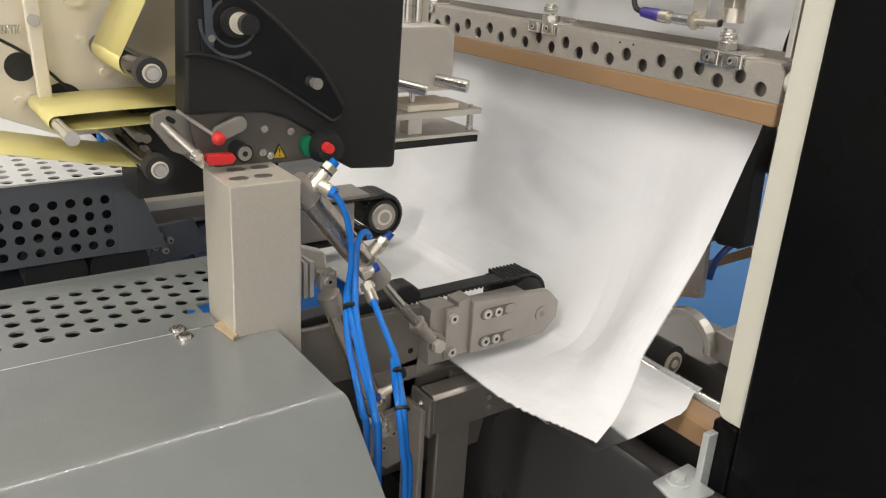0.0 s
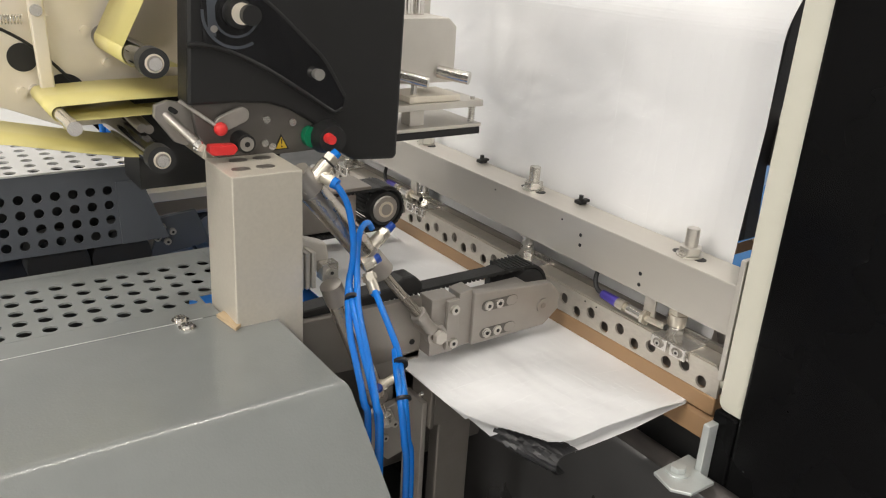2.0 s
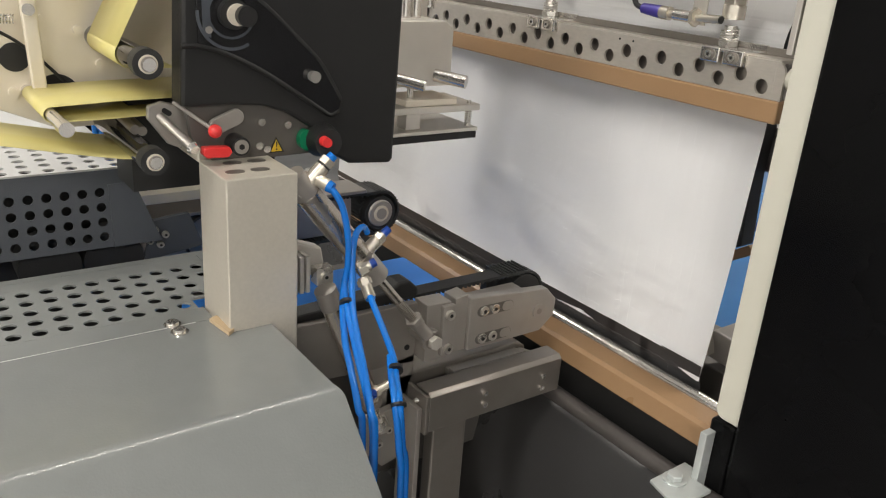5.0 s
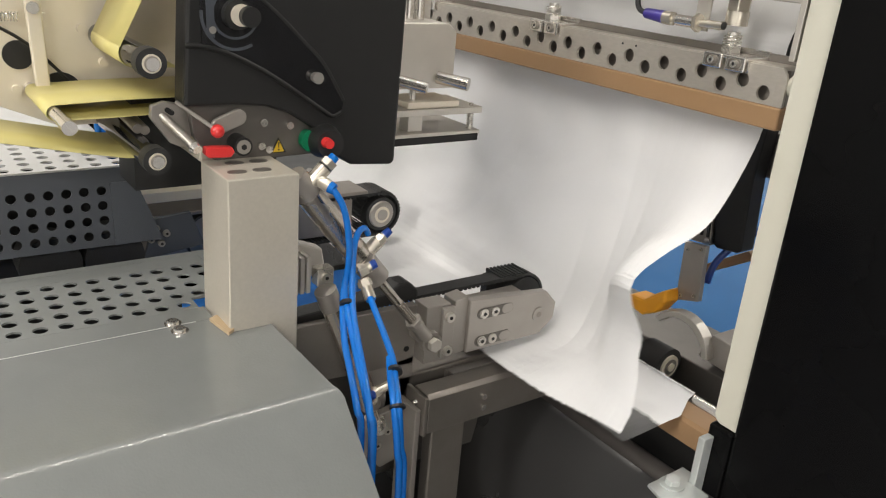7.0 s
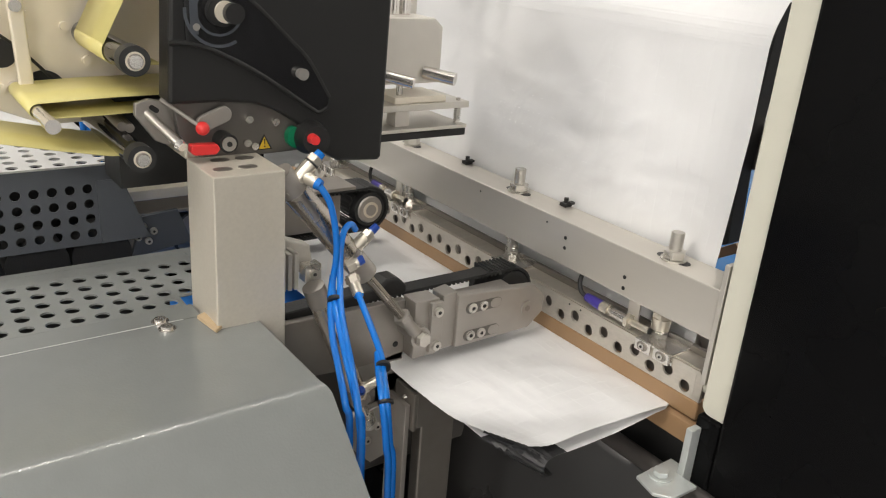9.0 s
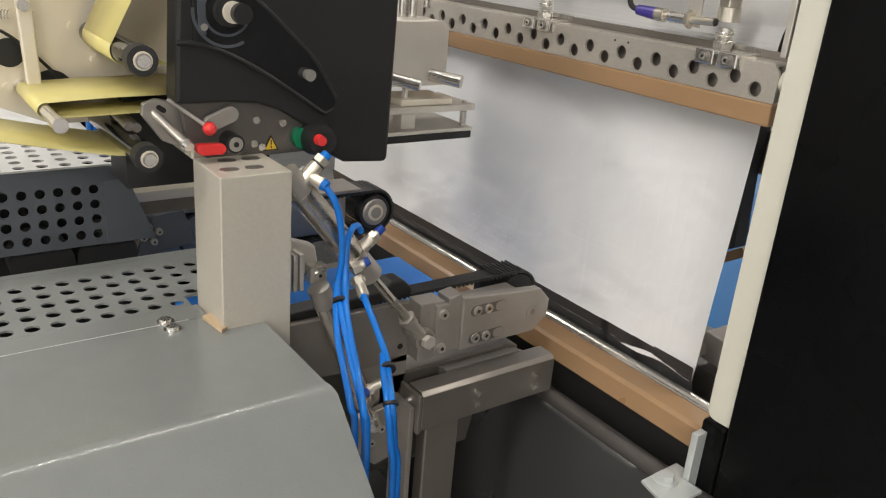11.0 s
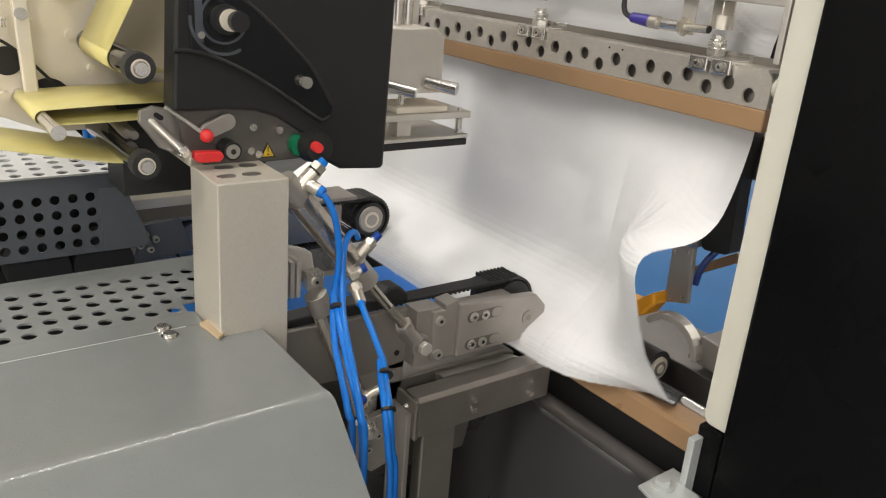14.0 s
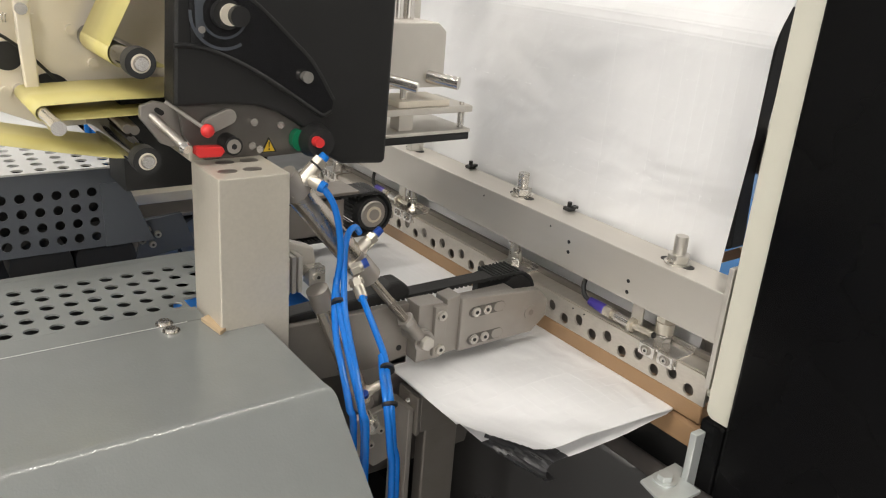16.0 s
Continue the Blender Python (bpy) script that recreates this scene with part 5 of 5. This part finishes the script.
# rows of (seconds, line at the near edge, line at the belts, which length of film leads)
FILM = [
    (0.0, upper((0.520, 1.050), (0.573, 1.090), (0.600, 1.123), (0.643, 1.189), (0.667, 1.234), (0.690, 1.30), (0.71, 1.36), (XF, 1.42)), far_line(0.50, 1.36), 0),
    (0.2, upper((0.490, 1.056), (0.545, 1.10), (0.525, 1.15), (0.565, 1.19), (0.64, 1.20), (0.68, 1.27), (0.705, 1.35), (XF, 1.42)), far_line(0.45, 1.36), 0),
    (0.4, LOOSE, far_line(0.430, 1.34), 0),
    (0.6, LOOSE, far_line(0.430, 1.30), 0),
    (1.0, FALL, far_line(0.430, 1.199), 0),
    (1.25, upper((0.434, 1.060), (0.482, 1.053), (0.54, 1.054), (0.60, 1.062), (0.645, 1.090), (0.675, 1.115), (0.695, 1.125), (0.710, 1.15), (XF, 1.23)), far_line(0.430, 1.12), 0),
    (1.5, SHUT, far_line(0.430, 1.044), 0),
    (2.25, SHUT, far_line(0.430, 1.044), 0),
    (2.45, HANG, HANG, 1),
    (6.45, HANG, HANG, 1),
    (6.6, upper((0.698, 1.052), (0.705, 1.09), (0.712, 1.15), (XF, 1.30), (XF, 1.42)), far_line(0.665, 1.36), 1),
    (6.8, upper((0.630, 1.050), (0.628, 1.09), (0.640, 1.14), (0.655, 1.18), (0.680, 1.24), (0.706, 1.34), (XF, 1.42)), far_line(0.615, 1.36), 1),
    (7.0, upper((0.570, 1.050), (0.588, 1.085), (0.596, 1.114), (0.593, 1.147), (0.566, 1.19), (0.564, 1.215), (0.602, 1.235), (0.647, 1.251), (0.672, 1.275), (0.702, 1.339), (XF, 1.42)), far_line(0.550, 1.36), 1),
    (7.25, upper((0.490, 1.056), (0.505, 1.10), (0.500, 1.15), (0.535, 1.20), (0.60, 1.22), (0.66, 1.235), (0.69, 1.28), (0.708, 1.35), (XF, 1.42)), far_line(0.48, 1.36), 1),
    (7.5, upper((0.440, 1.062), (0.453, 1.085), (0.457, 1.13), (0.484, 1.186), (0.539, 1.209), (0.624, 1.187), (0.668, 1.177), (0.689, 1.203), (0.700, 1.26), (0.714, 1.336), (XF, 1.42)), far_line(0.435, 1.352), 1),
    (7.65, LOOSE, far_line(0.435, 1.32), 1),
    (8.0, upper((0.450, 1.060), (0.490, 1.050), (0.529, 1.046), (0.568, 1.049), (0.595, 1.061), (0.635, 1.119), (0.666, 1.195), (0.683, 1.230), (0.700, 1.255), (0.712, 1.30), (XF, 1.38)), far_line(0.435, 1.235), 1),
    (8.5, upper((0.450, 1.058), (0.517, 1.049), (0.57, 1.052), (0.62, 1.076), (0.66, 1.097), (0.69, 1.104), (0.708, 1.125), (XF, 1.17), (XF, 1.25)), far_line(0.435, 1.10), 1),
    (8.75, SHUT, far_line(0.435, 1.044), 1),
    (9.35, SHUT, far_line(0.435, 1.044), 1),
    (9.55, HANG, HANG, 2),
    (13.65, HANG, HANG, 2),
    (13.8, upper((0.703, 1.052), (0.704, 1.09), (0.710, 1.15), (XF, 1.30), (XF, 1.42)), far_line(0.672, 1.36), 2),
    (14.0, upper((0.680, 1.050), (0.654, 1.066), (0.631, 1.107), (0.590, 1.190), (0.580, 1.221), (0.592, 1.238), (0.651, 1.239), (0.682, 1.248), (0.701, 1.273), (XF, 1.337), (XF, 1.42)), far_line(0.604, 1.36), 2),
    (14.25, upper((0.600, 1.050), (0.565, 1.09), (0.560, 1.15), (0.585, 1.20), (0.62, 1.21), (0.65, 1.225), (0.68, 1.265), (0.706, 1.345), (XF, 1.42)), far_line(0.54, 1.36), 2),
    (14.5, upper((0.508, 1.050), (0.482, 1.09), (0.478, 1.144), (0.499, 1.182), (0.517, 1.203), (0.55, 1.195), (0.612, 1.182), (0.641, 1.230), (0.670, 1.279), (0.700, 1.346), (XF, 1.42)), far_line(0.485, 1.36), 2),
    (14.7, upper((0.450, 1.058), (0.470, 1.09), (0.500, 1.13), (0.545, 1.135), (0.595, 1.12), (0.635, 1.14), (0.663, 1.21), (0.690, 1.30), (0.713, 1.38), (XF, 1.42)), far_line(0.44, 1.36), 2),
    (14.9, LOOSE, far_line(0.430, 1.33), 2),
    (15.05, LOOSE, far_line(0.430, 1.29), 2),
    (15.5, upper((0.436, 1.060), (0.50, 1.050), (0.550, 1.050), (0.595, 1.064), (0.635, 1.110), (0.664, 1.148), (0.692, 1.162), (0.710, 1.19), (XF, 1.26)), far_line(0.435, 1.156), 2),
    (15.85, SHUT, far_line(0.436, 1.044), 2),
    (16.0, SHUT, far_line(0.436, 1.044), 2),
]
LEADS = [(0, 0.515), (0.2, 0.47), (0.4, 0.436), (2.25, 0.436), (2.45, 0.95), (6.45, 0.95), (6.6, 0.70), (6.8, 0.635), (7.0, 0.572), (7.25, 0.49), (7.5, 0.446), (9.35, 0.446), (9.55, 0.95), (13.65, 0.95), (13.8, 0.705), (14.0, 0.682), (14.25, 0.60), (14.5, 0.515), (14.75, 0.446), (16.0, 0.442)]


def lower(lead, curl):
    """The lower film: up from below, over the steel rod, then flat to its leading edge."""
    down = ((0.7195, 0.99), (0.7195, 0.30))
    if lead > 0.72:
        return Line(((0.7105, 1.071), (0.7125, 1.058), (0.7165, 1.046), (0.7190, 1.034), (0.7195, 1.010)), down)
    end = ((0.697, 1.0432), (0.707, 1.0460), (0.7165, 1.0415), (0.7195, 1.028), (0.7195, 1.005))
    curl *= min(1, max(0, (0.515 - lead) / 0.055))
    if curl:
        # the black lip rolls over downwards
        c = curl
        return Line(((lead + 0.018 * c, 1.0435 - 0.021 * c), (lead + 0.006 * c, 1.0435 - 0.019 * c), (lead, 1.0435 - 0.012 * c), (lead + 0.004 * c, 1.0440 - 0.003 * c), (lead + 0.018, 1.0445), (lead + 0.07, 1.0430), (0.66, 1.0430), *end), down)
    return Line(((lead, 1.0440), (lead + 0.4 * (0.69 - lead), 1.0428), *end), down)


def smooth_between(rows, t):
    """The two rows round t, and how far t lies between them."""
    for a, b in zip(rows, rows[1:]):
        if t <= b[0]:
            return a, b, max(0.0, (t - a[0]) / (b[0] - a[0]))
    return rows[-1], rows[-1], 0.0


def settle(x, z, j, corner):
    """The free side draws in as it hangs, and its upper leading corner lies back by the share given."""
    lies = min(1, max(0, (0.70 - x) / 0.04)) * min(1, max(0, (1.12 - z) / 0.05))
    y = YS[j] + 0.014 * NEARNESS[j] * min(1, max(0, (1.34 - z) / 0.28)) * (1 - 1.5 * lies)
    if z < 1.12:
        x += corner * max(0, 0.56 - x) * max(0, (0.545 - YS[j]) / 0.085) ** 1.5 * min(1, (1.12 - z) / 0.03)
    return Vector((x, y, z))


def upper_point(t, s, j):
    a, b, f = smooth_between(FILM, t)
    w = NEARNESS[j]
    out = []
    for _, near, far, n in (a, b):
        q = s - n * BAG
        p = far.at(q)
        out.append(p if not w else near.at(q).lerp(p, 1 - w))
    x, z = out[0].lerp(out[1], f)
    flat = min(1, max(0, (1.10 - z) / 0.04)) * min(1, max(0, (0.66 - x) / 0.05))
    hang = min(1, max(0, (1.30 - z) / 0.15))
    z += flat * 0.0022 * math.sin(32 * YS[j] + 24 * s)
    # the free lower edge waves a little while the film hangs
    idle = (1 - f) * (a[1] is HANG) + f * (b[1] is HANG)
    if idle and z < 1.12:
        z += idle * (1.12 - z) / 0.064 * (0.002 + 0.0035 * math.sin(52 * YS[j] + 0.4) + 0.007 * min(1, max(0, (YS[j] - 0.55) / 0.3)))
    return settle(x + hang * 0.0016 * math.sin(29 * YS[j] + 17 * s), z, j, 0.22)


LOWER_CACHE = {}


def lower_point(t, s, j):
    a, b, f = smooth_between(LEADS, t)
    n = 0 if t < 2.35 else 1 if t < 9.45 else 2
    out = []
    for _, lead in (a, b):
        for c in (CURL[j], 0):
            if (lead, c) not in LOWER_CACHE:
                LOWER_CACHE[lead, c] = lower(lead, c)
        line, u = LOWER_CACHE[lead, CURL[j]], s - n * BAG
        # the fold takes up its own length of film
        more = line.s[-1] - LOWER_CACHE[lead, 0].s[-1]
        out.append(line.at(u + more * min(1, max(0, u) / 0.09)))
    if (a[1] > 0.72) != (b[1] > 0.72):
        x, z = out[1] if f > 0.5 else out[0]
    else:
        x, z = out[0].lerp(out[1], f)
    out = 0.004 * min(1, max(0, (0.64 - x) / 0.06)) * max(0, 1 - j / 2)
    return settle(x, z - 0.4 * out, j, 0.30) - Vector((0, out, 0))


# a cut bag is drawn away under the cover; its free side sinks as it goes
# rows of (seconds, way gone, bend of the free side in degrees, length of that bend, how much of it lies open)
LEAVE = [(0.0, 0.0, 0, 0.15, 1), (0.35, 0.015, 5, 0.15, 1), (0.45, 0.030, 9, 0.15, 1), (0.55, 0.050, 18, 0.15, 1), (0.65, 0.075, 44, 0.15, 1), (0.75, 0.092, 72, 0.14, 1), (0.85, 0.112, 84, 0.05, 1.05), (0.95, 0.145, 84, 0.04, 1.05),
         (1.05, 0.180, -12, 0.05, 0.55), (1.15, 0.205, -70, 0.05, 0.50), (1.25, 0.248, -84, 0.04, 0.68), (1.35, 0.275, -80, 0.04, 0.55), (1.45, 0.32, -60, 0.04, 0.45), (1.75, 0.62, 0, 0.05, 0.5)]


def leaving(p, since):
    a, b, f = smooth_between(LEAVE, since)
    go, bend, over, open_part = (u + f * (v - u) for u, v in zip(a[1:], b[1:]))
    q = Vector((p.x - go, p.y, p.z))
    edge = 0.612
    if p.y < edge:
        d = (edge - p.y) * open_part
        # the free side trails behind the belts and gathers
        q.x += 0.50 * min(1, since / 0.75) * d / 0.152 * max(0, 0.69 - p.x)
        k = radians(bend) * (0.75 + 0.25 * min(1, max(0, (p.x - 0.44) / 0.24)))
        if abs(k) > 1e-4:
            n = min(d, over)
            w = k * n / over
            q.y = edge - over / k * math.sin(w) - (d - n) * math.cos(w)
            q.z = p.z - over / k * (1 - math.cos(w)) - (d - n) * math.sin(w)
        else:
            q.y = edge - d
    return q


def bag_point(fn, cut, t, s, j):
    if t <= cut:
        return fn(t, s, j)
    return leaving(fn(cut, s, j), t - cut)


def panel_mesh(s0, s1, y0, y1, over_s, over_y, sides, edge):
    """A thin sheet of film: white on one side, black on the other."""
    me = bpy.data.meshes.new("film_panel")
    h = 0.00004
    x, y = (s1 - s0) / 2 + over_s, (y1 - y0) / 2 + over_y
    vs = [(-x, -y, -h), (x, -y, -h), (x, y, -h), (-x, y, -h), (-x, -y, h), (x, -y, h), (x, y, h), (-x, y, h)]
    me.from_pydata(vs, [], [(3, 2, 1, 0), (4, 5, 6, 7), (0, 1, 5, 4), (1, 2, 6, 5), (2, 3, 7, 6), (3, 0, 4, 7)])
    me.materials.append(FILMW)
    me.materials.append(FILMB)
    me.polygons[0].material_index, me.polygons[1].material_index = sides
    for p in list(me.polygons)[2:]:
        p.material_index = edge
    uv = me.uv_layers.new(name="film")
    for lp in me.loops:
        v = me.vertices[lp.vertex_index].co
        uv.data[lp.index].uv = ((s0 + s1) / 2 + v.x, (y0 + y1) / 2 + v.y)
    return me


PANELS = []


def add_panels(parent, name, fn, s0, s1, n, times, cols=None, curled=False):
    """n rows of panels from s0 to s1 of the film, each to be keyed at the times."""
    ds = (s1 - s0) / n
    cols = cols or [(j, j + 1) for j in range(len(YS) - 1)]
    for j0, j1 in cols:
        for i in range(n):
            a, b = s0 + i * ds, s0 + (i + 1) * ds
            lip = name == "lower_panel" and a - s0 < 0.047 + 0.006 * curled
            sides = (1, int(curled)) if lip else (0, 0)
            ob = new(name, panel_mesh(a, b, YS[j0], YS[j1], 0.0030 if curled else 0.0018, 0.0030 if j1 - j0 == 1 and j0 < 16 else 0.0045, sides, int(curled and lip)))
            ob.parent = parent
            PANELS.append((ob, fn, a, b, j0, j1, times, 0.00005 * ((i % 2) + 2 * (j0 % 2))))


def panel_pose(fn, t, a, b, j0, j1, lift):
    p, q, r, s = fn(t, a, j0), fn(t, b, j0), fn(t, a, j1), fn(t, b, j1)
    ex = ((q - p) + (s - r)).normalized()
    ey = (r - p) + (s - q)
    ey = (ey - ex * ey.dot(ex)).normalized()
    ez = ex.cross(ey)
    m = Matrix((ex, ey, ez)).transposed().to_4x4()
    m.translation = (p + q + r + s) / 4 + ez * lift
    return m


def tenths(*spans):
    out = []
    for a, b in spans:
        out += [round(a + 0.1 * k, 2) for k in range(int(round((b - a) * 10)) + 1)]
    return out


BAG1 = thing("poly_bag", "white poly mailer bag, black inside, drawn off by the belts", "bag", group="poly bags")
BAG2 = thing("poly_bag", "white poly mailer bag, black inside, drawn off by the belts", "bag", group="poly bags")
WEB = thing("film_web", "white plastic film web, black inside, hanging behind the jaw", "plastic film")
T1 = tenths((0, 1.5), (2.2, 4.0)) + [16.0]
T2 = tenths((0, 1.5), (2.2, 2.5), (6.4, 8.8), (9.3, 11.1)) + [16.0]
T3 = tenths((0, 1.5), (2.2, 2.5), (6.4, 8.8), (9.3, 9.6), (13.6, 16.0))


def first_bag(t, s, j):
    return bag_point(upper_point, 2.25, t, s, j)


def first_under(t, s, j):
    return bag_point(lower_point, 2.25, t, s, j)


def second_bag(t, s, j):
    return bag_point(upper_point, 9.35, t, s, j)


def second_under(t, s, j):
    return bag_point(lower_point, 9.35, t, s, j)


add_panels(BAG1, "upper_panel", first_bag, 0, BAG, 25, T1)
add_panels(BAG1, "lower_panel", first_under, 0, BAG, 16, T1, FLAT)
add_panels(BAG1, "lower_panel", first_under, 0, 0 + 0.09, 20, T1, FOLD, True)
add_panels(BAG1, "lower_panel", first_under, 0 + 0.09, BAG, 10, T1, FOLD)
add_panels(BAG2, "upper_panel", second_bag, BAG, 2 * BAG, 25, T2)
add_panels(BAG2, "lower_panel", second_under, BAG, 2 * BAG, 16, T2, FLAT)
add_panels(BAG2, "lower_panel", second_under, BAG, BAG + 0.09, 20, T2, FOLD, True)
add_panels(BAG2, "lower_panel", second_under, BAG + 0.09, 2 * BAG, 10, T2, FOLD)
add_panels(WEB, "upper_panel", upper_point, 2 * BAG, 1.00, 50, T3)
add_panels(WEB, "lower_panel", lower_point, 2 * BAG, 3 * BAG, 16, T3, FLAT)
add_panels(WEB, "lower_panel", lower_point, 2 * BAG, 2 * BAG + 0.09, 20, T3, FOLD, True)
add_panels(WEB, "lower_panel", lower_point, 2 * BAG + 0.09, 3 * BAG, 10, T3, FOLD)
add_panels(WEB, "upper_panel", upper_point, 1.00, 1.24, 20, T3)
add_panels(WEB, "top_panel", upper_point, 1.24, 1.66, 32, T3, [(0, 19)])


# ---- what moves ----
JAWROWS = [(0, 1.36), (0.35, 1.358), (0.5, 1.327), (0.6, 1.303), (0.8, 1.247), (1.0, 1.199), (1.2, 1.140), (1.3, 1.106), (1.42, 1.068), (1.52, 1.052), (1.62, 1.044), (2.2, 1.044), (2.35, 1.075), (2.5, 1.118), (2.75, 1.185),
           (3.0, 1.255), (3.25, 1.328), (3.45, 1.36), (7.45, 1.36), (7.6, 1.336), (7.8, 1.288), (8.0, 1.235), (8.2, 1.179), (8.5, 1.101), (8.7, 1.050), (8.8, 1.044), (9.3, 1.044), (9.45, 1.075), (9.6, 1.118), (9.85, 1.185),
           (10.1, 1.25), (10.35, 1.325), (10.55, 1.36), (14.75, 1.36), (15.0, 1.299), (15.25, 1.228), (15.5, 1.156), (15.7, 1.094), (15.83, 1.050), (15.9, 1.044), (16.0, 1.044)]
ARMROWS = [(0, 0), (5.85, 0), (6.0, 3.0), (6.15, 10.5), (6.3, 15.8), (6.42, 16.0), (6.5, 6.5), (6.6, 0), (12.98, 0), (13.1, 2.2), (13.2, 6.0), (13.3, 11.0), (13.4, 15.0), (13.5, 16.4), (13.6, 15.5), (13.7, 6.0), (13.8, 0), (16, 0)]
LOWROWS = [(0, 0), (5.7, 0), (5.85, 30), (6.0, 40), (6.45, 40), (6.52, 30), (6.6, 0), (12.85, 0), (13.0, 30), (13.15, 40), (13.7, 40), (13.8, 32), (13.9, 0), (16, 0)]


def turned(pivot, degrees):
    """Turned about the Y axis at pivot, so that what lies towards +X rises."""
    return pose(*pivot) @ pose(0, 0, 0, 0, -degrees, 0)


def motions():
    walk(JAW, [(t, pose(0.68, 0.70, z)) for t, z in JAWROWS])
    walk(BEAM, [(t, pose(0.68, 0.70, z + 0.0150 * min(1, max(0, (z - 1.044) / 0.02)))) for t, z in JAWROWS])
    walk(UPPER, [(t, turned(PIV, a)) for t, a in ARMROWS])
    walk(FAR, [(t, turned((0.265, 1.0, 1.108), a * 0.8)) for t, a in ARMROWS])
    walk(LOWER, [(t, turned(LPIV, -a)) for t, a in LOWROWS])
    # the cylinder swings about its upper end and the rod follows the arm
    rest = math.atan2(CEND.z - CTOP.z, CEND.x - CTOP.x)
    cyl, prod = [], []
    for t, a in ARMROWS:
        e = turned(PIV, a) @ (CEND - Vector(PIV))
        now = math.atan2(e.z - CTOP.z, e.x - CTOP.x)
        swing = math.degrees(now - rest)
        cyl.append((t, turned(CTOP, swing)))
        prod.append((t, turned(e, swing)))
    walk(CYL, cyl)
    walk(PROD, prod)
    for ob, fn, a, b, j0, j1, times, lift in PANELS:
        walk(ob, [(t, panel_pose(fn, t, a, b, j0, j1, lift)) for t in times])


motions()
